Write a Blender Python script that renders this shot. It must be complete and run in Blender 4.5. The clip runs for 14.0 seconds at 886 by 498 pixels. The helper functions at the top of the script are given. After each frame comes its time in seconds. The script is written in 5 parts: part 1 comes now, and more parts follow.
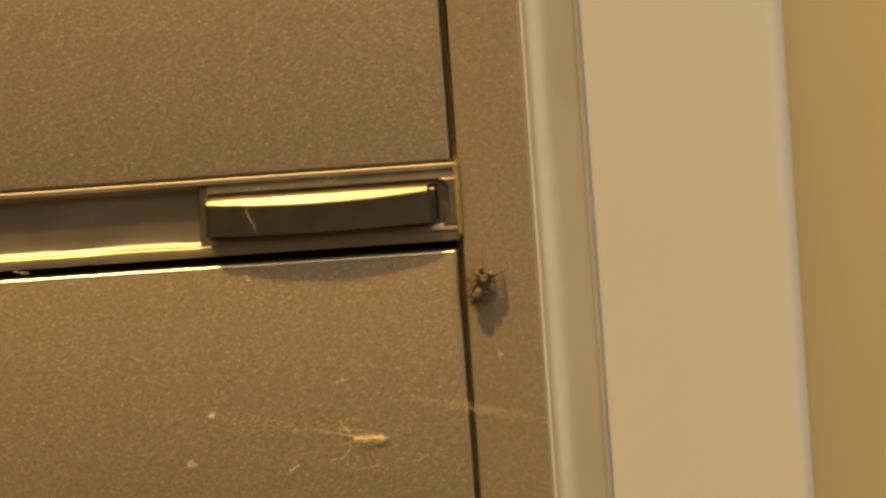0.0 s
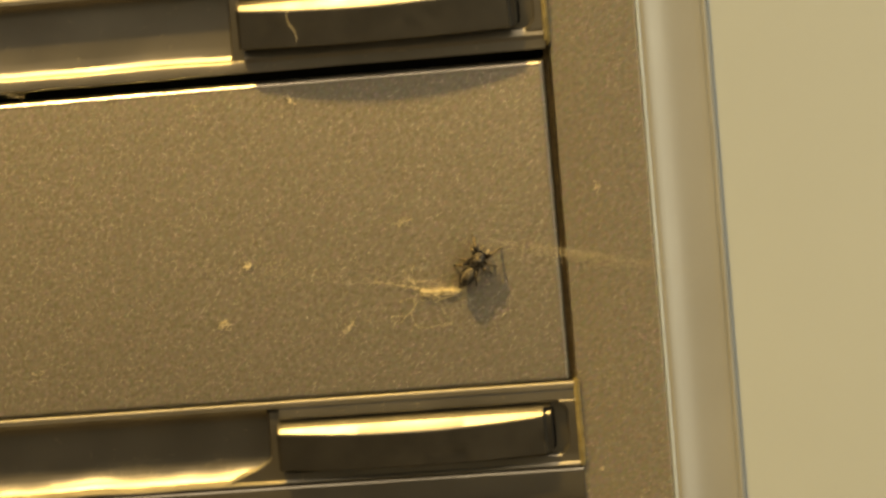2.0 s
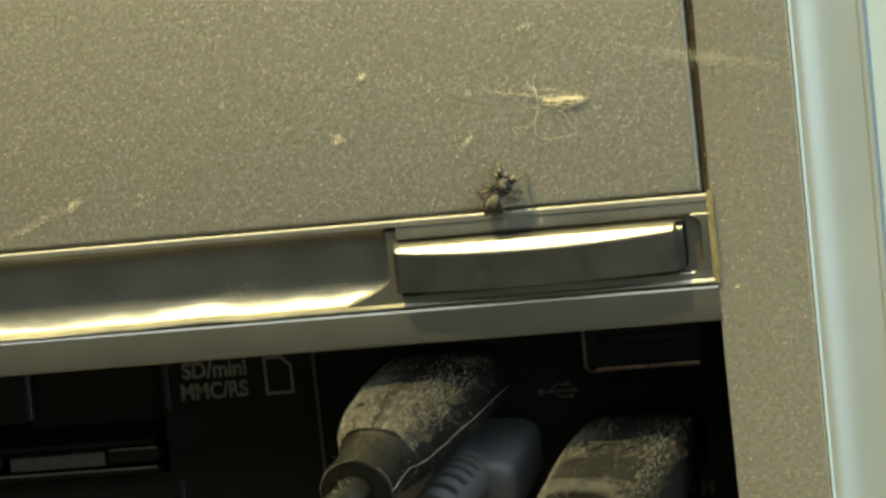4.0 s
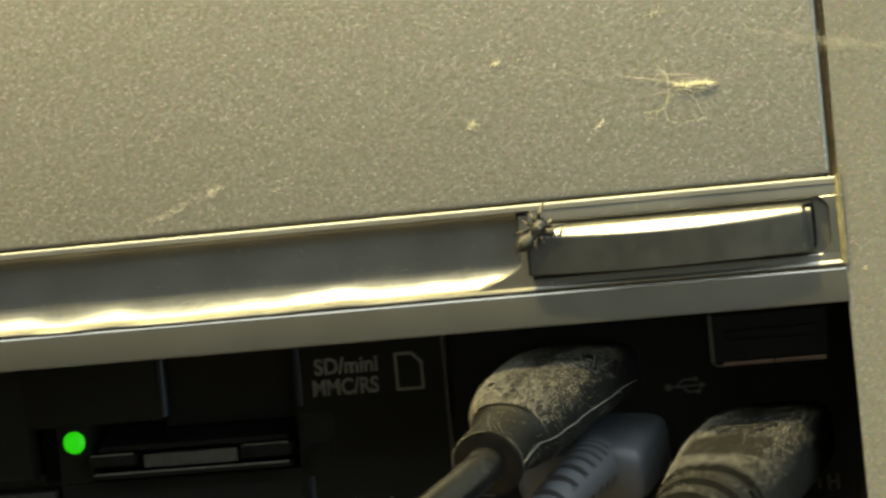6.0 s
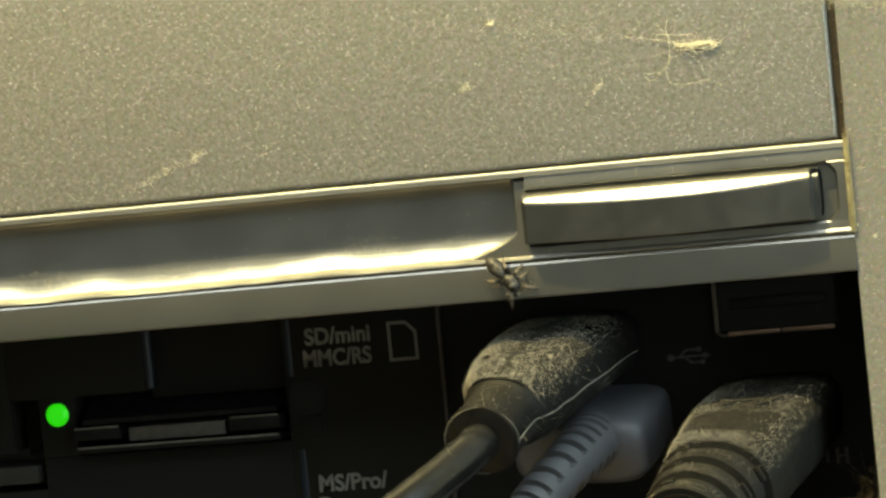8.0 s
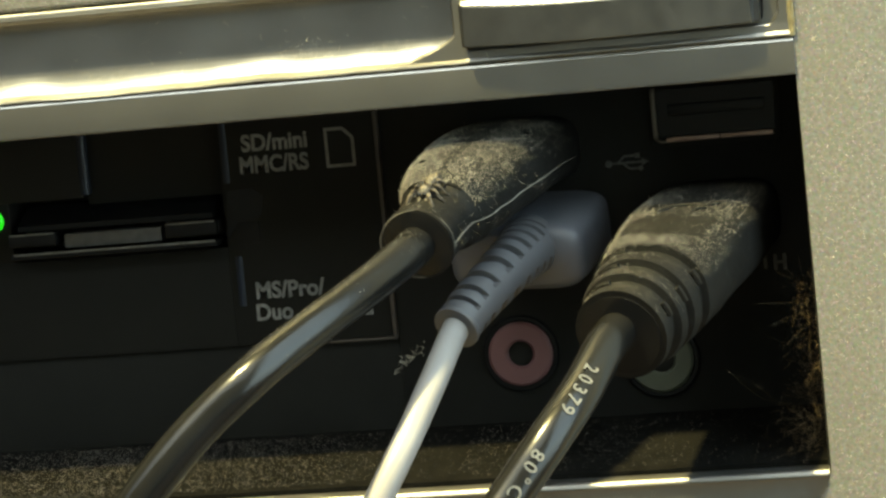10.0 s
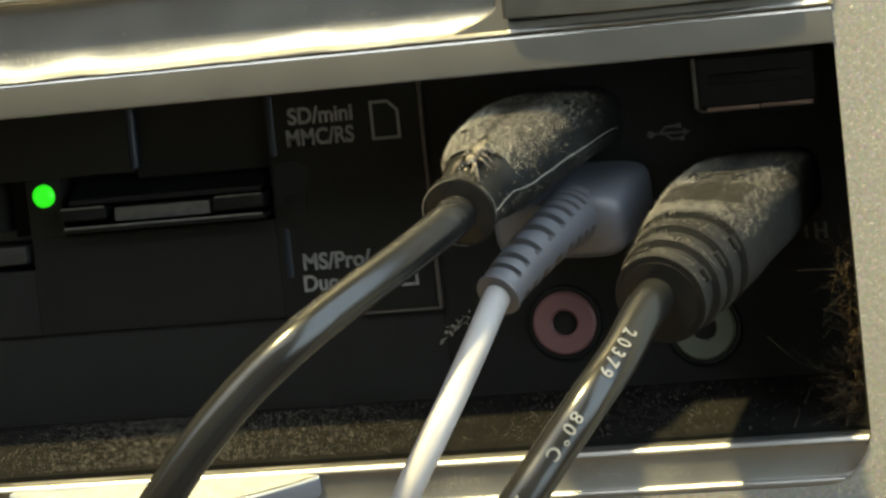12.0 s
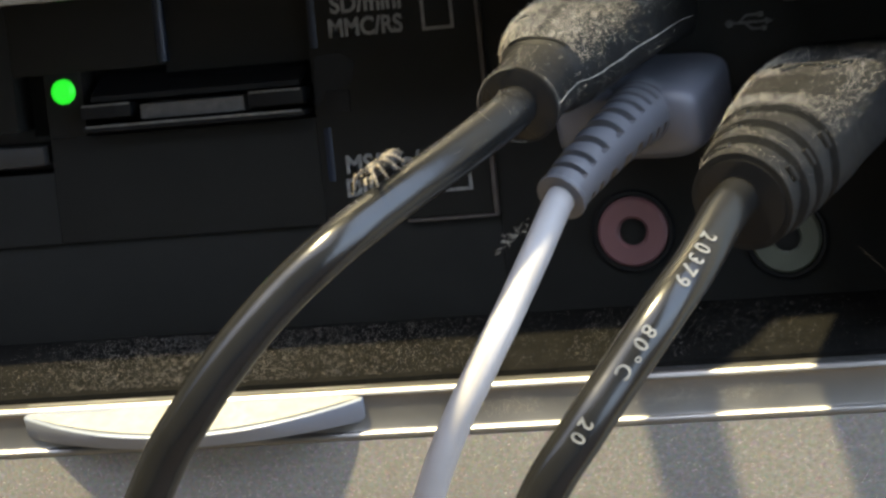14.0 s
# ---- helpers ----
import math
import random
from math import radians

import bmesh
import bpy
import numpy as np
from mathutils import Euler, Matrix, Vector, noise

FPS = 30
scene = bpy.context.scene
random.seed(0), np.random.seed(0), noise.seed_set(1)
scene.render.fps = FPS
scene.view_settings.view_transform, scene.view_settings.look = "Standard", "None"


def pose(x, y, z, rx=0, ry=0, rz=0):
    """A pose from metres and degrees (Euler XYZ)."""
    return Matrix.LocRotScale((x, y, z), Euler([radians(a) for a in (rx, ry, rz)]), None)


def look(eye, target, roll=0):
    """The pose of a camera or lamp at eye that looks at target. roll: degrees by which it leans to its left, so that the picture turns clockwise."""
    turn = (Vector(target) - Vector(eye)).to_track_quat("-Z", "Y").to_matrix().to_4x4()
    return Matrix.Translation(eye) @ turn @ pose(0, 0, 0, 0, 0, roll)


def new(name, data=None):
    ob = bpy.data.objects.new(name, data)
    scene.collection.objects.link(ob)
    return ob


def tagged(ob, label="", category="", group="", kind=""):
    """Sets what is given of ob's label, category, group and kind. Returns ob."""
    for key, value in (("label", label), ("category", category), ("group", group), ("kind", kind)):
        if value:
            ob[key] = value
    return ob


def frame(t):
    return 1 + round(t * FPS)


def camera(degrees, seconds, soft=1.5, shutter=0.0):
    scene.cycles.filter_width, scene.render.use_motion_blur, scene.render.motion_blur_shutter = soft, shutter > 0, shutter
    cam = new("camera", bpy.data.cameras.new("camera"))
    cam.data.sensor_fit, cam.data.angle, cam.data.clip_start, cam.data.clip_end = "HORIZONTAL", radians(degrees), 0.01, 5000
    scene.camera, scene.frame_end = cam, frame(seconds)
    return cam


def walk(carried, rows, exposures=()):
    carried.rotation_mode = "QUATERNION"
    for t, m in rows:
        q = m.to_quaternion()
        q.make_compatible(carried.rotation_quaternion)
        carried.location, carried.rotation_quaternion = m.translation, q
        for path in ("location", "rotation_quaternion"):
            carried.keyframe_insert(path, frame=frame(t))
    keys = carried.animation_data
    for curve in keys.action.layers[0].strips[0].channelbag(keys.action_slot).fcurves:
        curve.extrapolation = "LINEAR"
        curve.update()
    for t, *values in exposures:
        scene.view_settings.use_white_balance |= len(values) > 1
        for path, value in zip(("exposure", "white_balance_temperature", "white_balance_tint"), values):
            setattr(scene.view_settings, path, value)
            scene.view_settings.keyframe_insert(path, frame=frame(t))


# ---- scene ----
# Lengths of the scene are written in centimetres round the upper right corner of the port opening.
cam = camera(16.87, 14.0, soft=2.6, shutter=0.5)
PATH = [
    (0, (0.04164, -0.43371, 0.38641), (0.01099, -0.13609, 0.36431), -4.31),
    (0.5, (0.03671, -0.43075, 0.38460), (0.00433, -0.13345, 0.36088), -4.58),
    (1, (0.03772, -0.42646, 0.38230), (0.00379, -0.12977, 0.35356), -4.62),
    (1.5, (0.03173, -0.38118, 0.37693), (-0.00091, -0.08459, 0.34582), -4.69),
    (2, (0.03002, -0.35799, 0.37325), (-0.00722, -0.06225, 0.33928), -5.14),
    (2.5, (0.03170, -0.34353, 0.36804), (-0.01385, -0.04931, 0.33112), -5.76),
    (3, (0.03469, -0.34019, 0.36348), (-0.01562, -0.04675, 0.32656), -6.11),
    (3.2, (0.03454, -0.34007, 0.36229), (-0.01729, -0.04699, 0.32467), -6.11),
    (5.3, (0.03192, -0.34488, 0.32327), (-0.02838, -0.05129, 0.31029), -5.86),
    (5.5, (0.02992, -0.34690, 0.32250), (-0.03068, -0.05327, 0.31194), -5.80),
    (6, (0.02954, -0.34987, 0.32117), (-0.03525, -0.05709, 0.31216), -5.55),
    (6.5, (0.03360, -0.35072, 0.32068), (-0.03586, -0.05901, 0.31144), -5.43),
    (7, (0.03150, -0.34712, 0.32135), (-0.03765, -0.05539, 0.31087), -5.40),
    (9.3, (0.02939, -0.32791, 0.32667), (-0.03269, -0.03518, 0.30535), -5.72),
    (9.5, (0.02951, -0.33049, 0.32293), (-0.03226, -0.03778, 0.30037), -5.52),
    (10, (0.03084, -0.33379, 0.32009), (-0.03296, -0.04241, 0.28810), -5.58),
    (10.5, (0.03200, -0.33547, 0.32042), (-0.03528, -0.04478, 0.28923), -6.07),
    (11, (0.03269, -0.33695, 0.31853), (-0.03592, -0.04634, 0.28961), -6.26),
    (11.5, (0.03435, -0.33724, 0.31650), (-0.03569, -0.04727, 0.28470), -6.19),
    (12, (0.03462, -0.33750, 0.31685), (-0.03610, -0.04765, 0.28541), -6.00),
    (12.5, (0.03773, -0.33574, 0.31795), (-0.03253, -0.04566, 0.28768), -5.69),
    (13, (0.03648, -0.33408, 0.31661), (-0.03329, -0.04399, 0.28533), -5.56),
    (13.5, (0.03177, -0.32739, 0.31260), (-0.04031, -0.03818, 0.27852), -5.58),
    (14, (0.02620, -0.30647, 0.30937), (-0.05009, -0.01871, 0.27229), -5.89),
]
EXPOSURES = [(0, 0.24, 54000, 30), (1.5, 0.30, 50000, 30), (2.1, 0.42, 17500, 11), (2.7, 0.49, 11000, -4), (3.2, 0.66, 8500, -7),
             (5.3, 1.20, 7700, -3), (7.2, 1.28, 7800, -3), (9.5, 1.66, 7500, -5), (11.0, 1.82, 7300, -1), (12.0, 1.85, 7000, 4), (12.5, 1.82, 6300, 12), (14.0, 1.94, 6150, 15)]
walk(cam, [(t, look(eye, target, roll)) for t, eye, target, roll in PATH], EXPOSURES)

# ---- light ----
SUN_WAY = Vector((-0.27, -0.31, 1.0)).normalized()
world = bpy.data.worlds.new("world")
scene.world = world
world.use_nodes = True
wn = world.node_tree
sky = wn.nodes.new("ShaderNodeTexSky")
sky.sky_type, sky.sun_disc = "NISHITA", False
sky.sun_elevation = math.asin(SUN_WAY.z)
sky.sun_rotation = math.atan2(SUN_WAY.x, SUN_WAY.y)
wn.nodes["Background"].inputs["Strength"].default_value = 0.15
wn.links.new(sky.outputs[0], wn.nodes["Background"].inputs["Color"])
sun_data = bpy.data.lights.new("sun", "SUN")
sun_data.energy, sun_data.angle, sun_data.color = 5.0, radians(2.5), (1.0, 0.84, 0.44)
sun = new("sun", sun_data)
sun.matrix_world = look(SUN_WAY * 3, (0, 0, 0))


def fill_light(name, eye, target, wide, tall, watts, colour):
    """An added area lamp for fill, in the opening of an unseen wall."""
    data = bpy.data.lights.new(name, "AREA")
    data.shape, data.size, data.size_y, data.energy, data.color = "RECTANGLE", wide, tall, watts, colour
    ob = new(name, data)
    ob.matrix_world = look(eye, target)


# added fill from the front and a bluish one from the right, sources unseen
fill_light("south_fill_light", (-0.28, -0.71, 1.60), (-0.28, 0.5, 1.60), 1.15, 1.56, 5.4, (0.94, 0.95, 0.90))
fill_light("east_fill_light", (0.51, -0.33, 1.04), (-1.0, -0.33, 1.04), 0.56, 1.88, 5.6, (0.66, 0.82, 1.0))

# ---- materials ----
def material(name, base, rough=0.5, metal=0.0, second=None, scale=300.0, amount=0.5, bump=0.0, bump_scale=None,
             fleck=None, fleck_scale=3000.0, fleck_size=0.22, fleck_from=0.6, coat=0.0, stretch=(1, 1, 1), glow=None, wear=0.12, spec=0.5, flake=0.0):
    """A procedural surface: two-scale colour variation, flecks, uneven gloss and fine relief."""
    m = bpy.data.materials.new(name)
    m.use_nodes = True
    nt = m.node_tree
    b = nt.nodes["Principled BSDF"]
    b.inputs["Metallic"].default_value = metal
    b.inputs["Coat Weight"].default_value = coat
    b.inputs["Specular IOR Level"].default_value = spec
    tc = nt.nodes.new("ShaderNodeTexCoord")
    mp = nt.nodes.new("ShaderNodeMapping")
    mp.inputs["Scale"].default_value = stretch
    nt.links.new(tc.outputs["Object"], mp.inputs["Vector"])

    def noise_at(size, detail=4.0):
        n = nt.nodes.new("ShaderNodeTexNoise")
        n.inputs["Scale"].default_value, n.inputs["Detail"].default_value = size, detail
        nt.links.new(mp.outputs[0], n.inputs["Vector"])
        return n.outputs["Fac"]

    def ramp(fac, low, high):
        r = nt.nodes.new("ShaderNodeMapRange")
        r.inputs["From Min"].default_value, r.inputs["From Max"].default_value = low, high
        nt.links.new(fac, r.inputs["Value"])
        return r.outputs["Result"]

    def mix(fac, one, two):
        x = nt.nodes.new("ShaderNodeMix")
        x.data_type = "RGBA"
        nt.links.new(fac, x.inputs["Factor"])
        for socket, value in ((x.inputs[6], one), (x.inputs[7], two)):
            if isinstance(value, tuple):
                socket.default_value = (*value, 1)
            else:
                nt.links.new(value, socket)
        return x.outputs[2]

    second = second or tuple(c * (1 - amount * 0.5) for c in base)
    colour = mix(ramp(noise_at(scale), 0.35, 0.68), base, second)
    colour = mix(ramp(noise_at(scale / 9, 3.0), 0.3, 0.75), colour, tuple(0.5 * (p + q) * (1 - wear) for p, q in zip(base, second)))
    if fleck:
        v = nt.nodes.new("ShaderNodeTexVoronoi")
        v.inputs["Scale"].default_value = fleck_scale
        nt.links.new(mp.outputs[0], v.inputs["Vector"])
        keep = nt.nodes.new("ShaderNodeMath")
        keep.operation = "MULTIPLY"
        nt.links.new(ramp(v.outputs["Distance"], fleck_size, fleck_size * 0.5), keep.inputs[0])
        part_of = nt.nodes.new("ShaderNodeSeparateColor")
        nt.links.new(v.outputs["Color"], part_of.inputs[0])
        nt.links.new(ramp(part_of.outputs[0], fleck_from, 1.0), keep.inputs[1])
        colour = mix(keep.outputs[0], colour, fleck)
        if flake:
            # each flake of the paint lies at its own small tilt and has its own tint
            colour = mix(ramp(noise_at(scale * 0.8, 1.0), 0.2, 9.0), colour, v.outputs["Color"])
            tilt = nt.nodes.new("ShaderNodeVectorMath")
            tilt.operation = "SUBTRACT"
            tilt.inputs[1].default_value = (0.5, 0.5, 0.5)
            nt.links.new(v.outputs["Color"], tilt.inputs[0])
            lean = nt.nodes.new("ShaderNodeVectorMath")
            lean.operation = "MULTIPLY_ADD"
            lean.inputs[1].default_value = (flake, flake, flake)
            face = nt.nodes.new("ShaderNodeNewGeometry")
            nt.links.new(tilt.outputs[0], lean.inputs[0])
            nt.links.new(face.outputs["Normal"], lean.inputs[2])
            unit = nt.nodes.new("ShaderNodeVectorMath")
            unit.operation = "NORMALIZE"
            nt.links.new(lean.outputs[0], unit.inputs[0])
            nt.links.new(unit.outputs[0], b.inputs["Normal"])
    nt.links.new(colour, b.inputs["Base Color"])
    r = nt.nodes.new("ShaderNodeMapRange")
    r.inputs["To Min"].default_value, r.inputs["To Max"].default_value = rough * 0.8, min(1.0, rough * 1.25)
    nt.links.new(noise_at(scale * 1.7), r.inputs["Value"])
    nt.links.new(r.outputs["Result"], b.inputs["Roughness"])
    if bump:
        bp = nt.nodes.new("ShaderNodeBump")
        bp.inputs["Strength"].default_value, bp.inputs["Distance"].default_value = bump, 0.0001
        nt.links.new(noise_at(bump_scale or scale * 8, 6.0), bp.inputs["Height"])
        if b.inputs["Normal"].is_linked:
            nt.links.new(b.inputs["Normal"].links[0].from_socket, bp.inputs["Normal"])
        nt.links.new(bp.outputs[0], b.inputs["Normal"])
    if glow:
        b.inputs["Emission Color"].default_value = (*glow[0], 1)
        b.inputs["Emission Strength"].default_value = glow[1]
    return m


PAINT = material("metallic_grey_paint", (0.240, 0.222, 0.186), 0.44, 0.3, (0.142, 0.130, 0.106), 2300, bump=0.5, bump_scale=3600,
                 fleck=(0.95, 0.93, 0.88), fleck_scale=4000, fleck_size=0.26, fleck_from=0.58, wear=0.0, spec=0.4, flake=0.15)
STILE_PAINT = material("smooth_grey_paint", (0.190, 0.179, 0.155), 0.42, 0.3, (0.124, 0.116, 0.10), 1900, bump=0.4, bump_scale=3600,
                       fleck=(0.6, 0.57, 0.51), fleck_scale=3600, fleck_size=0.24, fleck_from=0.5, wear=0.03, spec=0.4, flake=0.07)
# paler than the door's paint, to make the sunlit line on its upper edge
EDGE = material("glossy_edge_highlight", (0.42, 0.41, 0.39), 0.24, 0.85, (0.30, 0.29, 0.27), 200, bump=0.1, bump_scale=600)
# bluish highlight of the trim, put into a base colour
EDGE_GLINT = material("pale_blue_glint", (0.42, 0.54, 0.68), 0.2, 0.1, (0.37, 0.48, 0.61), 90)
GRIMY = material("grimy_yellow_chrome", (0.40, 0.355, 0.22), 0.5, 0.5, (0.20, 0.165, 0.08), 700, bump=0.5, bump_scale=2500)
CHROME = material("satin_chrome", (0.275, 0.27, 0.252), 0.43, 1.0, (0.21, 0.205, 0.192), 90, bump=0.16, bump_scale=220)
# chrome with the front's dark reflection put into its base colour
BUTTON = material("darkened_chrome", (0.165, 0.166, 0.164), 0.38, 1.0, (0.13, 0.131, 0.13), 300, bump=0.05, bump_scale=500)
RAIL = material("brushed_silver_plastic", (0.30, 0.292, 0.27), 0.22, 0.85, (0.23, 0.224, 0.208), 110, bump=0.12, bump_scale=260)
LEDGE = material("pale_satin_ledge", (0.17, 0.19, 0.225), 0.35, 0.3, (0.14, 0.155, 0.185), 120, bump=0.1, bump_scale=400)
LEDGE_DUST = material("dusty_silver_top", (0.25, 0.24, 0.205), 0.85, 0.0, (0.19, 0.182, 0.155), 900, bump=0.5, bump_scale=2500, spec=0.1)
TRIM = material("pale_silver_plastic", (0.31, 0.337, 0.345), 0.35, 0.25, (0.275, 0.298, 0.305), 60)
BLACK = material("black_plastic", (0.0092, 0.0090, 0.0079), 0.55, 0.0, (0.0128, 0.0125, 0.0109), 150, bump=0.1, bump_scale=3000, spec=0.08)
# a bluish base colour makes the soft blue bars beside the scoops
SCOOP = material("blue_black_edge", (0.006, 0.010, 0.02), 0.42, 0.0, (0.006, 0.009, 0.016), 150, spec=0.3)
SLATE = material("slate_plastic", (0.012, 0.0117, 0.0113), 0.6, 0.0, (0.008, 0.0078, 0.0074), 300, spec=0.1)
GLOSS_BLACK = material("glossy_black_plastic", (0.006, 0.006, 0.0065), 0.22, 0.0, (0.009, 0.009, 0.009), 150, spec=0.18)
DUSTY = material("dusty_black_plastic", (0.004, 0.0039, 0.0036), 0.85, 0.0, (0.007, 0.0067, 0.006), 300, bump=0.8, bump_scale=4000,
                 fleck=(0.014, 0.013, 0.011), fleck_scale=4200, fleck_size=0.45, fleck_from=0.62, spec=0.0)
RUBBER = material("dusty_black_rubber", (0.0062, 0.006, 0.0055), 0.55, 0.0, (0.010, 0.0095, 0.0086), 500, bump=0.5, bump_scale=5000,
                  fleck=(0.05, 0.047, 0.041), fleck_scale=7000, fleck_size=0.36, fleck_from=0.7, spec=0.1)
CORD = material("black_vinyl_cord", (0.006, 0.0059, 0.0056), 0.22, 0.0, (0.009, 0.0088, 0.0083), 250, bump=0.12, bump_scale=900, spec=0.30)
WHITE_CORD = material("off_white_vinyl", (0.28, 0.265, 0.257), 0.45, 0.0, (0.23, 0.217, 0.21), 200)
# shade under the black plug is put into these two darker, bluish colours
SHADED_PLUG = material("shade_toned_plastic", (0.095, 0.098, 0.112), 0.45, 0.0, (0.08, 0.082, 0.095), 200)
SHADED_RELIEF = material("shade_toned_soft_plastic", (0.092, 0.091, 0.098), 0.5, 0.0, (0.075, 0.074, 0.08), 300)
PINK = material("pink_plastic", (0.12, 0.054, 0.053), 0.45, 0.0, (0.135, 0.058, 0.058), 300)
GREEN = material("pale_green_plastic", (0.068, 0.073, 0.05), 0.45, 0.0, (0.055, 0.06, 0.04), 300)
PRINT = material("grey_print", (0.17, 0.17, 0.16), 0.7, 0.0, (0.09, 0.09, 0.085), 1200, spec=0.2)
CORD_PRINT = material("pale_print", (0.14, 0.14, 0.132), 0.6, 0.0, (0.05, 0.05, 0.047), 1500)
DULL_RIM = material("dull_rim", (0.16, 0.15, 0.13), 0.4, 0.8, (0.1, 0.09, 0.08), 700)
FAINT_PRINT = material("worn_grey_print", (0.085, 0.085, 0.08), 0.7, 0.0, (0.03, 0.03, 0.028), 2200, spec=0.2)
USB_METAL = material("tarnished_port_metal", (0.30, 0.22, 0.19), 0.35, 1.0, (0.2, 0.13, 0.11), 400)
LED = material("green_led", (0.02, 0.3, 0.02), 0.4, glow=((0.012, 0.45, 0.010), 0.5))
LINT = material("pale_lint", (0.82, 0.73, 0.50), 0.9, 0.0, (0.66, 0.6, 0.46), 900)
SILL_DUST = material("brown_grey_dust", (0.21, 0.187, 0.155), 0.95, 0.0, (0.10, 0.09, 0.078), 900)
DUST = material("grey_dust", (0.60, 0.55, 0.44), 0.95, 0.0, (0.30, 0.273, 0.22), 2500)
# dust of the moulding seam, also the painted highlight on the collar's rim
SEAM_DUST_RIM_GLINT = material("dusty_seam_and_rim_glint", (0.22, 0.205, 0.17), 0.9, 0.0, (0.06, 0.055, 0.045), 2500)
HAZE_DUST = material("faint_dust_film", (0.72, 0.66, 0.50), 0.95, 0.0, (0.55, 0.5, 0.37), 900)
YELLOW_DUST = material("yellow_grime", (0.36, 0.29, 0.13), 0.95, 0.0, (0.2, 0.15, 0.06), 900)
BROWN_DUST = material("brown_dust", (0.17, 0.125, 0.075), 0.95, 0.0, (0.10, 0.075, 0.04), 900)
FUR = material("spider_fur", (0.007, 0.006, 0.005), 0.42, 0.0, (0.02, 0.015, 0.010), 1500, bump=0.8, bump_scale=9000,
               fleck=(0.42, 0.34, 0.2), fleck_scale=3200, fleck_size=0.35, fleck_from=0.72)
PALE_FUR = material("pale_spider_fur", (0.34, 0.30, 0.22), 0.7, 0.0, (0.05, 0.04, 0.028), 1300, bump=0.8, bump_scale=9000)
MOTTLED_FUR = material("mottled_spider_fur", (0.11, 0.094, 0.068), 0.7, 0.0, (0.02, 0.016, 0.011), 2600, bump=0.8, bump_scale=9000, fleck=(0.5, 0.45, 0.34), fleck_scale=4200, fleck_size=0.3, fleck_from=0.6)
LEG_FUR = material("brown_leg_hair", (0.15, 0.12, 0.08), 0.6, 0.0, (0.015, 0.012, 0.009), 2500, bump=0.8, bump_scale=9000)
EYE = material("spider_eye", (0.004, 0.004, 0.005), 0.06)
BOARD_PAINT = material("pale_board_lacquer", (0.345, 0.418, 0.475), 0.5, 0.0, (0.31, 0.381, 0.435), 12, bump=0.05, bump_scale=300)
BACK_BOARD = material("warm_beige_laminate", (0.62, 0.52, 0.32), 0.6, 0.0, (0.55, 0.46, 0.27), 14)
# tones of the unseen room, chosen for the light they bounce and reflect
WALL_PAINT = material("unseen_wall_tone", (0.36, 0.34, 0.29), 0.85, 0.0, (0.32, 0.30, 0.255), 6, bump=0.2, bump_scale=200)
CEILING_PAINT = material("white_ceiling_paint", (0.75, 0.74, 0.71), 0.9, 0.0, (0.7, 0.69, 0.66), 6)
UNSEEN_FLOOR = material("dark_unseen_floor", (0.055, 0.036, 0.024), 0.6, 0.0, (0.035, 0.023, 0.015), 14, stretch=(1, 8, 1), bump=0.2)
STEEL = material("grey_steel_case", (0.45, 0.44, 0.42), 0.5, 0.6, (0.4, 0.39, 0.37), 40)


# ---- builders ----
def P(x, y, z):
    return Vector((x * 0.01, y * 0.01, 0.30 + z * 0.01))


def crisp(bm, degrees=38):
    bmesh.ops.recalc_face_normals(bm, faces=bm.faces)
    for f in bm.faces:
        f.smooth = True
    for e in bm.edges:
        if len(e.link_faces) == 2 and e.calc_face_angle(0) > radians(degrees):
            e.smooth = False


def part(name, bm, mat, parent=None, label="", smooth=True, sharp=38):
    """Links bm, given in the world's space, as one mesh object under parent."""
    if smooth:
        crisp(bm, sharp)
    at = Vector()
    p = parent
    while p:
        at += p.location
        p = p.parent
    bmesh.ops.translate(bm, verts=bm.verts, vec=-at)
    me = bpy.data.meshes.new(name)
    bm.to_mesh(me)
    bm.free()
    me.materials.append(mat)
    ob = new(name, me)
    ob.parent = parent
    return tagged(ob, label) if label else ob


def thing(name, at, label, category, group="", kind=""):
    ob = new(name)
    ob.empty_display_size = 0.01
    ob.location = at
    return tagged(ob, label, category, group, kind)


def block(x0, x1, y0, y1, z0, z1, bevel=0.0, segments=2, bm=None):
    """A box in centimetres with rounded edges."""
    own = bmesh.new()
    bmesh.ops.create_cube(own, size=1)
    for v in own.verts:
        v.co = P(x0 if v.co.x < 0 else x1, y0 if v.co.y < 0 else y1, z0 if v.co.z < 0 else z1)
    if bevel:
        bmesh.ops.bevel(own, geom=own.edges[:], offset=bevel * 0.01, segments=segments, affect="EDGES", profile=0.6)
    if bm is None:
        return own
    me = bpy.data.meshes.new("join")
    own.to_mesh(me)
    own.free()
    bm.from_mesh(me)
    bpy.data.meshes.remove(me)
    return bm


def sweep_x(profile, x0, x1, steps=1, closed=False, shift=None, bm=None):
    """A profile of (y, z) drawn from x0 to x1. shift(x, y, z) gives the finished place."""
    bm = bm or bmesh.new()
    rows = []
    for k in range(steps + 1):
        x = x0 + (x1 - x0) * k / steps
        rows.append([bm.verts.new(P(*(shift(x, y, z) if shift else (x, y, z)))) for y, z in profile])
    n = len(profile)
    for a, b in zip(rows, rows[1:]):
        for i in range(n if closed else n - 1):
            bm.faces.new((a[i], a[(i + 1) % n], b[(i + 1) % n], b[i]))
    if closed:
        bm.faces.new(rows[0])
        bm.faces.new(rows[-1][::-1])
    return bm


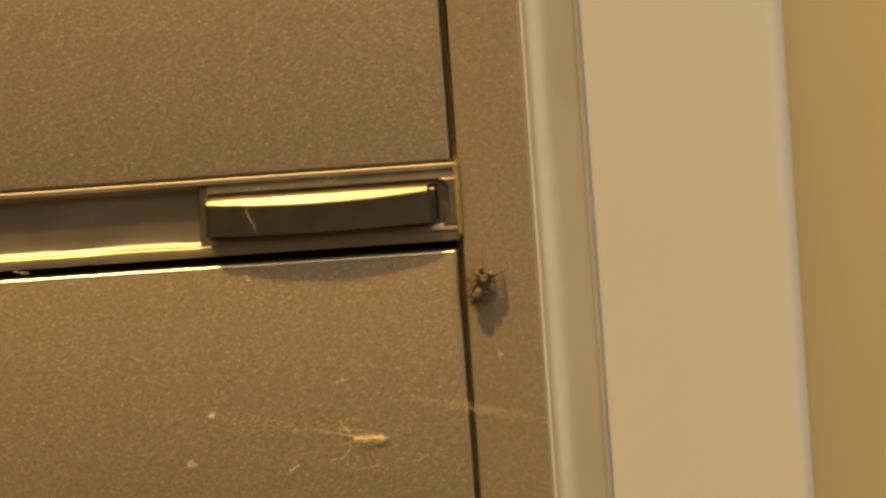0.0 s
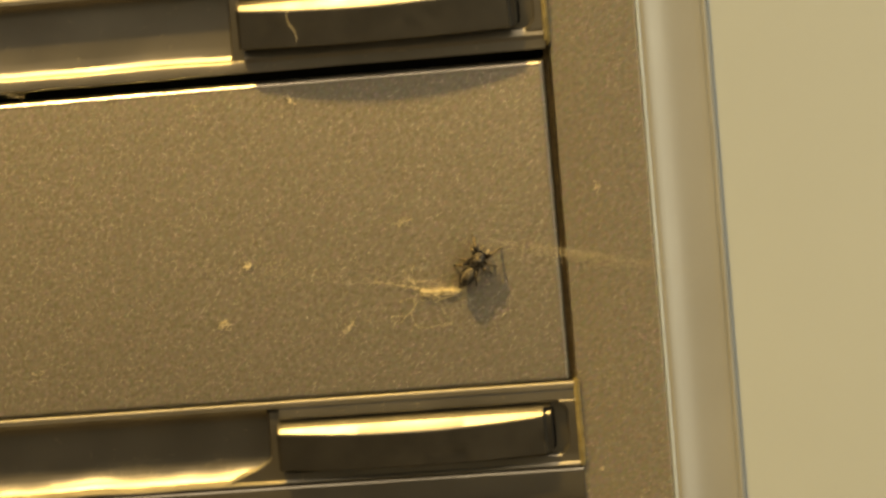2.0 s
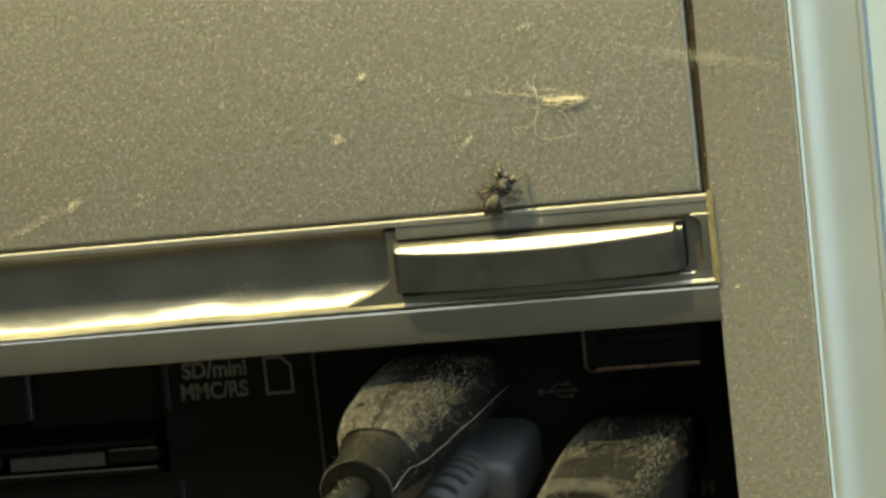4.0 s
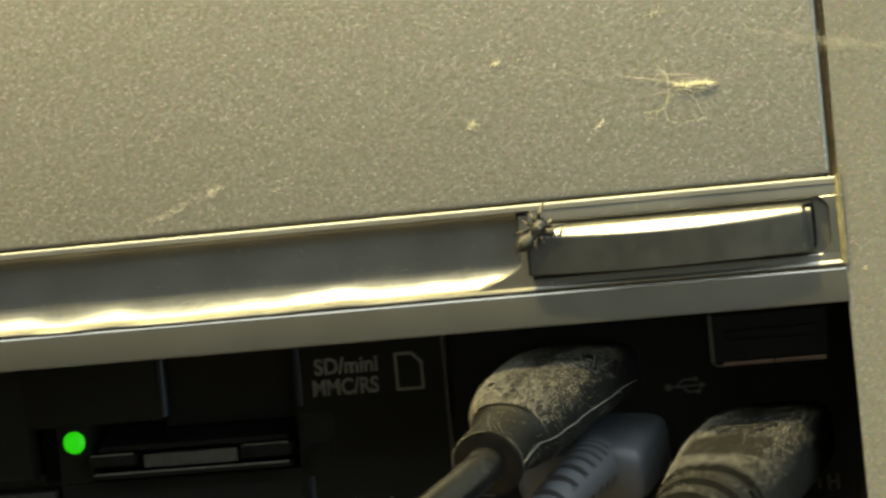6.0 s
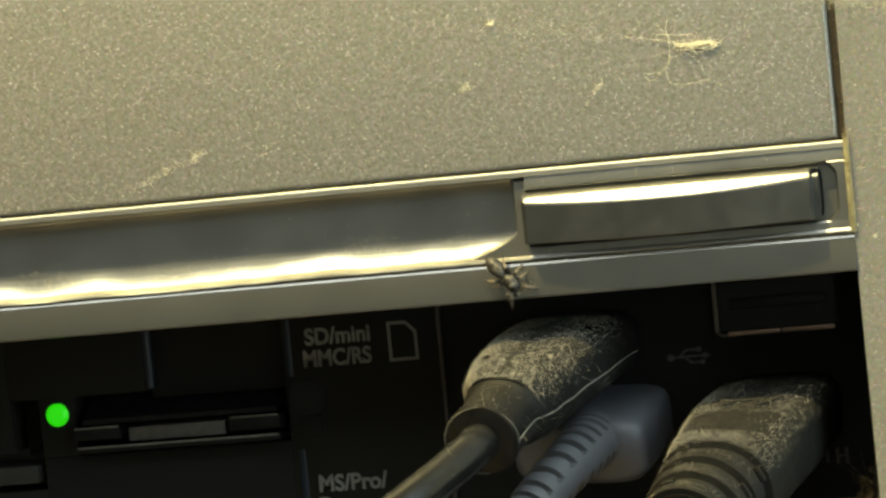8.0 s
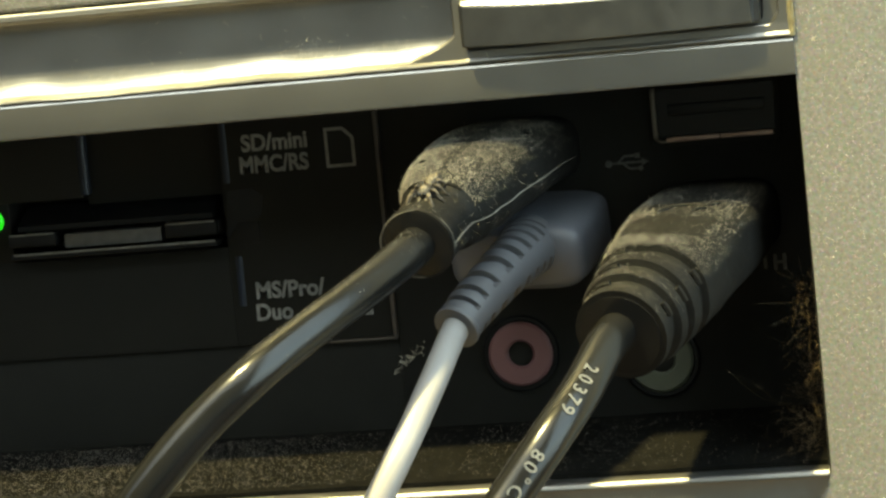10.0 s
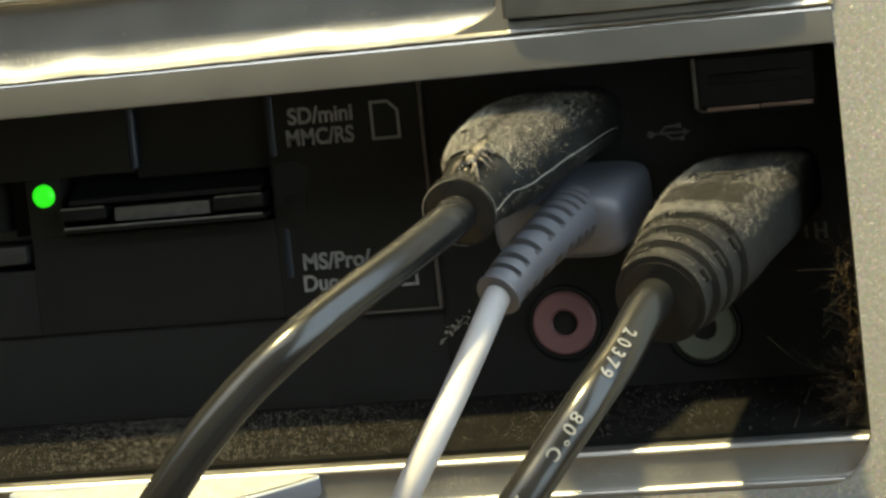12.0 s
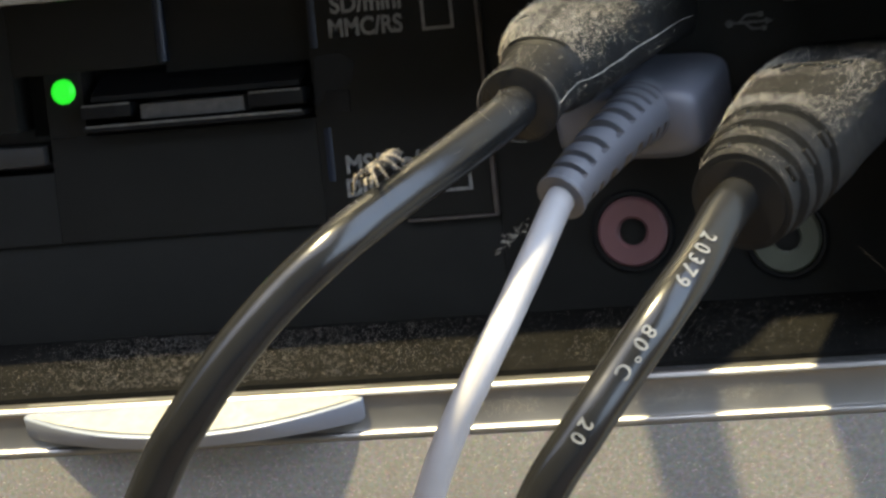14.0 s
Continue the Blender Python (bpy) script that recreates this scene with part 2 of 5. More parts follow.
def plate(outline, y0, y1, bevel=0.0, bm=None):
    """A flat piece with an outline of (x, z), from its front at y0 to its back at y1."""
    bm = bm or bmesh.new()
    front = [bm.verts.new(P(x, y0, z)) for x, z in outline]
    back = [bm.verts.new(P(x, y1, z)) for x, z in outline]
    n = len(outline)
    face = bm.faces.new(front)
    bm.faces.new(back[::-1])
    for i in range(n):
        bm.faces.new((front[i], back[i], back[(i + 1) % n], front[(i + 1) % n]))
    if bevel:
        bmesh.ops.bevel(bm, geom=face.edges[:], offset=bevel * 0.01, segments=3, affect="EDGES", profile=0.55)
    return bm


def arc(cx, cz, r, a0, a1, n=8):
    return [(cx + r * math.cos(radians(a0 + (a1 - a0) * k / n)), cz + r * math.sin(radians(a0 + (a1 - a0) * k / n))) for k in range(n + 1)]


def rounded(x0, x1, z0, z1, r, n=5):
    return arc(x1 - r, z1 - r, r, 0, 90, n) + arc(x0 + r, z1 - r, r, 90, 180, n) + arc(x0 + r, z0 + r, r, 180, 270, n) + arc(x1 - r, z0 + r, r, 270, 360, n)


def smooth_path(points, per=8):
    """A Catmull-Rom line through points in centimetres."""
    pts = [Vector(p) for p in points]
    pts = [2 * pts[0] - pts[1]] + pts + [2 * pts[-1] - pts[-2]]
    out = []
    for a, b, c, d in zip(pts, pts[1:], pts[2:], pts[3:]):
        for k in range(per):
            t = k / per
            out.append(0.5 * (2 * b + (c - a) * t + (2 * a - 5 * b + 4 * c - d) * t * t + (3 * b - a - 3 * c + d) * t ** 3))
    return out + [pts[-2]]


def loft(line, section, sides=24, side_way=Vector((1, 0, 0)), caps=True, bm=None, local=False):
    """A body along a line; section(s) gives half width, half height and squareness at s from 0 to 1."""
    bm = bm or bmesh.new()
    rings = []
    for i, p in enumerate(line):
        ahead = (line[min(i + 1, len(line) - 1)] - line[max(i - 1, 0)]).normalized()
        side = (side_way - ahead * side_way.dot(ahead)).normalized()
        up = side.cross(ahead)
        w, h, sq = section(i / (len(line) - 1))
        ring = []
        for k in range(sides):
            a = 2 * math.pi * k / sides
            c, s = math.cos(a), math.sin(a)
            c, s = math.copysign(abs(c) ** (2 / sq), c), math.copysign(abs(s) ** (2 / sq), s)
            q = p + side * (w * c) + up * (h * s)
            ring.append(bm.verts.new(q * 0.01 if local else P(*q)))
        rings.append(ring)
    for a, b in zip(rings, rings[1:]):
        for k in range(sides):
            bm.faces.new((a[k], a[(k + 1) % sides], b[(k + 1) % sides], b[k]))
    if caps:
        bm.faces.new(rings[0])
        bm.faces.new(rings[-1][::-1])
    return bm


def tube(points, r, sides=12, per=8, bm=None, local=False, side_way=Vector((1, 0.1, 0.2))):
    return loft(smooth_path(points, per), lambda s: (r, r, 2.0), sides, side_way, True, bm, local)


def disc(cx, cz, r, y0, y1, hole=0.0, n=28, bevel=0.0):
    """A round plate or ring that faces the viewer's side."""
    bm = bmesh.new()
    prof = [(hole, y1), (hole, y0 + bevel), (hole + bevel, y0), (r - bevel, y0), (r, y0 + bevel), (r, y1)] if hole else [(0.0001, y0), (r - bevel, y0), (r, y0 + bevel), (r, y1)]
    rows = [[bm.verts.new(P(cx + q * math.cos(2 * math.pi * k / n), y, cz + q * math.sin(2 * math.pi * k / n))) for q, y in prof] for k in range(n)]
    for k in range(n):
        a, b = rows[k], rows[(k + 1) % n]
        for i in range(len(prof) - 1):
            bm.faces.new((a[i], b[i], b[i + 1], a[i + 1]))
    return bm


def ball(centre, radii, turn=None, seg=16, bm=None):
    """An ellipsoid in the local space of a thing, centimetres."""
    own = bm or bmesh.new()
    m = Matrix.Translation(Vector(centre) * 0.01) @ (turn or Matrix()) @ Matrix.Diagonal((*(Vector(radii) * 0.01), 1))
    bmesh.ops.create_uvsphere(own, u_segments=seg, v_segments=max(8, seg // 2 + 2), radius=1, matrix=m)
    return own


def fibres(seed, count, place, length, r, curl=0.6, bm=None):
    """Fine bent hairs; place(rng) gives a root in centimetres and a way out of the surface."""
    rng = random.Random(seed)
    bm = bm or bmesh.new()
    for _ in range(count):
        root, out = place(rng)
        way = Vector((rng.gauss(0, 1), rng.gauss(0, 1), rng.gauss(0, 1)))
        way = (way.normalized() + out * rng.uniform(0.0, 0.9)).normalized()
        n = length * rng.uniform(0.3, 1.4)
        bend = Vector((rng.gauss(0, 1), rng.gauss(0, 1), rng.gauss(0, 1))) * curl * n
        lines = []
        for k in range(4):
            t = k / 3
            lines.append(Vector(root) + out * r + way * n * t + bend * t * t)
        thick = r * rng.uniform(0.6, 1.3)
        rings = []
        for q in lines:
            rings.append([bm.verts.new(P(q.x + thick * math.cos(a), q.y + 0.3 * thick * math.sin(2 * a), q.z + thick * math.sin(a))) for a in (0.3, 2.4, 4.5)])
        for a, b in zip(rings, rings[1:]):
            for k in range(3):
                bm.faces.new((a[k], a[(k + 1) % 3], b[(k + 1) % 3], b[k]))
    return bm


def crumbs(seed, count, place, size, bm=None):
    """Tiny four-sided grains."""
    rng = random.Random(seed)
    bm = bm or bmesh.new()
    for _ in range(count):
        q, out = place(rng)
        s = size * rng.uniform(0.4, 1.5)
        vs = [bm.verts.new(P(*(Vector(q) + Vector((rng.uniform(-1, 1), rng.uniform(-1, 1), rng.uniform(-1, 1))) * s))) for _ in range(4)]
        for f in ((0, 1, 2), (0, 2, 3), (0, 3, 1), (1, 3, 2)):
            bm.faces.new([vs[i] for i in f])
    return bm


def lettering(text, size, m, depth=0.003, bold=0.0):
    """The built-in font as a bmesh, size in centimetres, at the pose m."""
    cu = bpy.data.curves.new("letters", "FONT")
    cu.body, cu.size, cu.extrude, cu.offset = text, size * 0.01, depth * 0.01, bold * 0.01
    ob = bpy.data.objects.new("letters", cu)
    scene.collection.objects.link(ob)
    me = bpy.data.meshes.new_from_object(ob.evaluated_get(bpy.context.evaluated_depsgraph_get()))
    bpy.data.objects.remove(ob)
    bm = bmesh.new()
    bm.from_mesh(me)
    bpy.data.meshes.remove(me)
    bmesh.ops.transform(bm, matrix=m, verts=bm.verts)
    return bm


def upright(x, y, z):
    """The pose of writing that faces the front, at a place in centimetres."""
    return Matrix.Translation(P(x, y, z)) @ pose(0, 0, 0, 90, 0, 0)


# ---- the unseen room, added for bounce and reflections ----
def room():
    def slab(name, x0, x1, y0, y1, z0, z1, mat, label):
        bm = bmesh.new()
        bmesh.ops.create_cube(bm, size=1)
        for v in bm.verts:
            v.co = Vector((x0 if v.co.x < 0 else x1, y0 if v.co.y < 0 else y1, z0 if v.co.z < 0 else z1))
        ob = part(name, bm, mat)
        return tagged(ob, label, name.split("_")[0], kind="structure")

    slab("floor", -2.2, 0.5, -0.82, 1.0, -0.1, 0.0, UNSEEN_FLOOR, "unseen dark brown floor, added to keep the bounced light low")
    slab("ceiling", -2.2, 0.5, -0.82, 1.0, 3.3, 3.4, CEILING_PAINT, "unseen plain white ceiling, added to close the room")
    slab("wall_north", -2.2, 0.5, 0.62, 0.74, 0.0, 3.3, WALL_PAINT, "unseen plain beige wall added behind the computer")
    slab("wall_west", -2.3, -2.2, -0.82, 1.0, 0.0, 3.3, WALL_PAINT, "unseen plain beige side wall, added for reflections")
    # an unseen wall added behind the viewer, with a real opening for light
    bm = bmesh.new()
    x0, x1, z0, z1 = -1.62, 0.32, 0.80, 3.2
    for a, b, c, d in ((-2.2, x0, 0, 3.3), (x1, 0.5, 0, 3.3), (x0, x1, 0, z0), (x0, x1, z1, 3.3)):
        own = bmesh.new()
        bmesh.ops.create_cube(own, size=1)
        for v in own.verts:
            v.co = Vector((a if v.co.x < 0 else b, -0.82 if v.co.y < 0 else -0.70, c if v.co.z < 0 else d))
        me = bpy.data.meshes.new("join")
        own.to_mesh(me)
        own.free()
        bm.from_mesh(me)
        bpy.data.meshes.remove(me)
    tagged(part("wall_south", bm, WALL_PAINT), "unseen plain beige wall, added with a wide opening for light", "wall", kind="structure")
    # an unseen added side wall with a second opening
    bm = bmesh.new()
    for a, b, c, d in ((-0.82, -0.62, 0, 3.3), (-0.04, 1.0, 0, 3.3), (-0.62, -0.04, 0, 0.08), (-0.62, -0.04, 2.0, 3.3)):
        own = bmesh.new()
        bmesh.ops.create_cube(own, size=1)
        for v in own.verts:
            v.co = Vector((0.5 if v.co.x < 0 else 0.6, a if v.co.y < 0 else b, c if v.co.z < 0 else d))
        me = bpy.data.meshes.new("join")
        own.to_mesh(me)
        own.free()
        bm.from_mesh(me)
        bpy.data.meshes.remove(me)
    tagged(part("wall_east", bm, WALL_PAINT), "unseen plain beige side wall, added with an opening for light", "wall", kind="structure")


room()


# ---- the board beside the computer ----
def board():
    t = thing("desk_side_panel", P(3.4, 12, -30), "upright pale grey lacquered desk panel beside the computer", "desk panel")
    bm = block(1.906, 4.85, 0.285, 2.6, -30, 40)
    far = P(4.85, 0.285, 0)
    bmesh.ops.bevel(bm, geom=[e for e in bm.edges if all(abs(v.co.x - far.x) < 1e-5 and abs(v.co.y - far.y) < 1e-5 for v in e.verts)], offset=0.0028, segments=8, affect="EDGES", profile=0.5)
    part("front_panel", bm, BOARD_PAINT, t, "pale grey lacquered upright")
    part("back_panel", block(1.95, 30, 2.7, 4.4, -30, 40, 0.10, 3), BACK_BOARD, t, "warm beige back board")
    return t


board()


# ---- the computer ----
CASE = thing("computer_tower", P(-7.5, 20, -30), "grey metallic desktop computer tower with drive doors and a port bay", "computer")
LEFT = -15.0


def case_body():
    part("shell", block(-16.0, 1.0, 4.0, 42, -30, 11.0, 0.2), STEEL, CASE, "grey painted steel housing")
    # the face plate: both stiles and the lower front, round the bays
    outline = [(1.06, 11.0), (1.06, -29.5), (-16.06, -29.5), (-16.06, 11.0), (LEFT - 0.03, 11.0), (LEFT - 0.03, -4.45)]
    outline += arc(LEFT + 0.62, -4.40, 0.64, 180, 270, 8)
    outline += arc(-0.64, -4.40, 0.64, 270, 360, 10) + [(-0.02, 0.0), (0.02, 11.0)]
    part("face_plate", plate(outline, 0.0, 3.9, 0.035), STILE_PAINT, CASE, "grey metallic front stiles and lower front")
    part("bay_frame", block(LEFT, 0.0, 0.60, 0.8, 0.45, 10.9), BLACK, CASE, "black frame behind the drive doors")
    part("joint_grime", block(-0.10, -0.03, 0.16, 0.3, 1.5, 10.9), BROWN_DUST, CASE, "brown grime deep in the joint of the doors")
    # the pale profile along the edge of the front
    prof = [(1.064, 0.5), (1.064, 0.07), (1.085, 0.03), (1.12, 0.012), (1.17, 0.02), (1.23, 0.06), (1.30, 0.10), (1.38, 0.135), (1.48, 0.165), (1.60, 0.19), (1.72, 0.21),
            (1.79, 0.222), (1.815, 0.219), (1.825, 0.232), (1.838, 0.232), (1.85, 0.215), (1.88, 0.22), (1.903, 0.25), (1.903, 4.0)]
    bm = bmesh.new()
    rows = [[bm.verts.new(P(x, y, z)) for x, y in prof] for z in (-29.5, 11.0)]
    for i in range(len(prof) - 1):
        bm.faces.new((rows[0][i], rows[0][i + 1], rows[1][i + 1], rows[1][i]))
    part("edge_trim", bm, TRIM, CASE, "pale silver profiled edge strip")
    # an added rod paints the pale blue highlight where the trim begins
    part("trim_glint", tube([(1.082, 0.03, z) for z in (-29.4, -10, 0, 5, 10.9)], 0.020, 10, 2), EDGE_GLINT, CASE, "thin rod coloured as the blue highlight along the edge strip")


def drive_door(z0, z1, first):
    """A flush door with the chrome strip and the eject button under it; z0 and z1 bound the door's panel."""
    door = part("drive_door", plate([(LEFT + 0.03, z0), (-0.11, z0), (-0.11, z1), (LEFT + 0.03, z1)], 0.0, 0.5, 0.055), PAINT, CASE,
                "grey metallic drive door with lint and dust")
    # rounded edges; the upper strip is paler and shinier to make the sun's highlight
    turn = [(0.062 - 0.064 * math.sin(radians(a)), z1 + 0.003 - 0.058 * (1 - math.cos(radians(a)))) for a in range(10, 91, 8)]
    part("top_edge", sweep_x(turn, LEFT + 0.06, -0.14, 1), EDGE, door, "bright upper edge strip added for the sun's highlight")
    bm = bmesh.new()
    rows = [[bm.verts.new(P(-0.107 - 0.050 * (1 - math.cos(radians(a))), 0.056 - 0.059 * math.sin(radians(a)), z)) for a in range(0, 91, 9)] for z in (z0 + 0.05, z1 - 0.05)]
    for i in range(10):
        bm.faces.new((rows[0][i], rows[0][i + 1], rows[1][i + 1], rows[1][i]))
    part("side_edge", bm, STILE_PAINT, door)
    s = z0 - 1.50
    # the scooped finger groove
    edge = [(0.35, 1.483), (0.022, 1.483), (0.008, 1.480), (-0.002, 1.473), (-0.008, 1.463), (-0.0115, 1.450), (-0.0135, 1.432), (-0.0145, 1.412), (-0.0165, 1.403), (0.05, 1.392), (0.07, 1.375)]
    scoop = [(0.09, 1.345), (0.14, 1.335), (0.17, 1.31), (0.18, 1.27), (0.185, 1.1), (0.187, 0.95), (0.180, 0.85), (0.164, 0.75), (0.145, 0.68), (0.122, 0.62), (0.097, 0.57), (0.071, 0.53), (0.050, 0.505), (0.022, 0.492)]
    if first:
        # the upper strip leans back more evenly, with a tight bend low down
        scoop = [(0.09, 1.345), (0.14, 1.335), (0.165, 1.31), (0.17, 1.27), (0.165, 1.15), (0.159, 1.03), (0.152, 0.91), (0.143, 0.79), (0.131, 0.67), (0.113, 0.57), (0.08, 0.52), (0.022, 0.492)]
    else:
        scoop = [(y, z if z > 0.95 else 0.492 + (z - 0.492) * 0.62) for y, z in scoop]
    low = 0.338 if first else 0.435
    scoop = [(p[0] + (q[0] - p[0]) * k / 3, p[1] + (q[1] - p[1]) * k / 3) for p, q in zip(scoop, scoop[1:]) for k in range(3)] + scoop[-1:]
    foot = 0.034 if first else 0.0
    tail = [(0.0 + foot * 0.3, 0.480), (-0.03 + foot, 0.465), (-0.035 + foot, low + 0.012), (-0.02 + foot, low), (0.4, low)]
    prof = [(y, z + s) for y, z in edge + scoop + tail]

    def ripple(x, y, z):
        # the lower bend of the scoop runs unevenly, and its end swings out to the plateau
        h = z - s
        k = max(0.0, 1 - abs(h - 0.57) / 0.16) * (0.25 if first else 0.7)
        rise = 0.10 * noise.noise(Vector((x * 0.9, s, 3.1))) + 0.045 * noise.noise(Vector((x * 2.7, s, 7.7))) + 0.02 * noise.noise(Vector((x * 7.1, s, 1.7))) - 0.03 * min(1.0, max(0.0, (-6.3 - x) / 1.5))
        start = -3.90 - (0.0 if first else 0.55 * min(1.0, max(0.0, (0.78 - h) / 0.28)) ** 1.6)
        u = min(1.0, max(0.0, (x - start) / 0.05))
        if 0.015 < y < 0.25 and 0.48 < h < 1.36:
            y = y + (0.03 - y) * u * u * (3 - 2 * u)
        swell = 0.0 if first else 0.09 * max(0.0, (x + 5.1) / 1.2) ** 2
        return x, y, z + k * (rise + swell) * (1 - u)
    bm = sweep_x(prof, LEFT, -4.6, 90, shift=ripple)
    part("finger_groove", sweep_x(prof, -4.6, -3.72, 150, shift=ripple, bm=bm), CHROME, door, "satin chrome scooped grip strip", sharp=24)
    # the plateau that carries the button, with its rounded pocket
    flat = [(0.0, 1.392), (-0.006, 1.35), (-0.010, 1.272), (-0.006, 1.260), (0.006, 1.250), (0.045, 1.244), (0.10, 1.24), (0.10, 0.605), (0.02, 0.598), (-0.004, 0.592), (-0.014, 0.575), (-0.02, 0.50), (-0.035 + foot * 0.7, 0.475), (-0.040 + foot, 0.462)]
    if first:
        # its rims are rounder and catch the sky
        flat[1:3] = [(0.004, 1.35), (-0.010, 1.272)]
        flat[8:12] = [(0.02, 0.598), (0.010, 0.588), (-0.004, 0.555), (-0.016, 0.51)]
    prof = [(y, z + s) for y, z in edge[:-2] + flat + [(-0.040 + foot, low + 0.014), (-0.025 + foot, low), (0.4, low)]]

    def turn_in(x, y, z):
        # the pocket closes in a round end before the right edge
        mid = min(1.0, abs(z - s - 0.92) / 0.32)
        u = min(1.0, max(0.0, (x + 0.185 + 0.10 * max(0.0, mid - 0.6) ** 1.6 / 0.231) / 0.035))
        if -0.007 < y < 0.3 and 0.58 < z - s < 1.254:
            y = y + (-0.012 - y) * u * u * (3 - 2 * u)
        return x, y, z
    def split(rows):
        out = []
        for (ya, za), (yb, zb) in zip(rows, rows[1:]):
            n = 30 if za - zb > 0.4 else 1
            out += [(ya + (yb - ya) * k / n, za + (zb - za) * k / n) for k in range(n)]
        return out + rows[-1:]
    prof = split(prof)
    bm = sweep_x(prof, -3.72, -0.52, 40, shift=turn_in)
    sweep_x(prof, -0.52, -0.05, 60, shift=turn_in, bm=bm)
    part("button_plateau", bm, CHROME, door, "satin chrome button surround", sharp=16)

    # the eject button: bowed front, sunlit top chamfer that widens to the middle
    def button_row(x):
        u = (x + 2.08) / 1.66
        bow = 1 - min(1.0, u * u)
        k = max(0.0, (x + 0.452) / 0.025)
        front = -0.185 - 0.065 * bow + 0.12 * min(1.0, k)
        back_off = max(0.0, (-3.70 - x) / 0.04)
        front += 0.03 * min(1.0, back_off) ** 2
        edge_z = 1.105 - 0.066 * bow
        rise = 1.160 - edge_z
        foot = 0.632 - 0.028 * bow
        return [(0.10, 1.225), (0.0, 1.215), (-0.06, 1.194), (front + rise * 0.84, 1.157), (front + rise * 0.08, edge_z + 0.008),
                (front + 0.004, edge_z - 0.004), (front, edge_z - 0.016), (front + 0.012, foot + 0.012), (front + 0.022, foot), (0.10, foot)]
    bm = bmesh.new()
    xs = [-3.745, -3.735, -3.72, -3.70] + [-3.70 + 3.16 * k / 60 for k in range(1, 60)] + [-0.50, -0.47, -0.455, -0.45, -0.44, -0.427, -0.40, -0.365]
    rows = [[bm.verts.new(P(x, y, z + s)) for y, z in button_row(x)] for x in xs]
    for one, two in zip(rows, rows[1:]):
        for i in range(len(one)):
            j = (i + 1) % len(one)
            bm.faces.new((one[i], one[j], two[j], two[i]))
    bm.faces.new(rows[0])
    bm.faces.new(rows[-1][::-1])
    part("eject_button", bm, BUTTON, door, "polished chrome eject button", sharp=18)
    # the dark slit where the button leaves its pocket
    part("button_gap", tube([(-0.362, 0.06, 1.18 + s), (-0.345, 0.055, 1.10 + s), (-0.343, 0.055, 0.80 + s), (-0.355, 0.06, 0.68 + s), (-0.39, 0.07, 0.64 + s)], 0.014, 6, 4), GLOSS_BLACK, door)
    # the end post of the strip
    part("strip_end", block(-0.06, 0.01, -0.03, 0.5, 0.435 + s, 1.50 + s, 0.02), GRIMY, door, "chrome strip end yellow with grime")
    return door


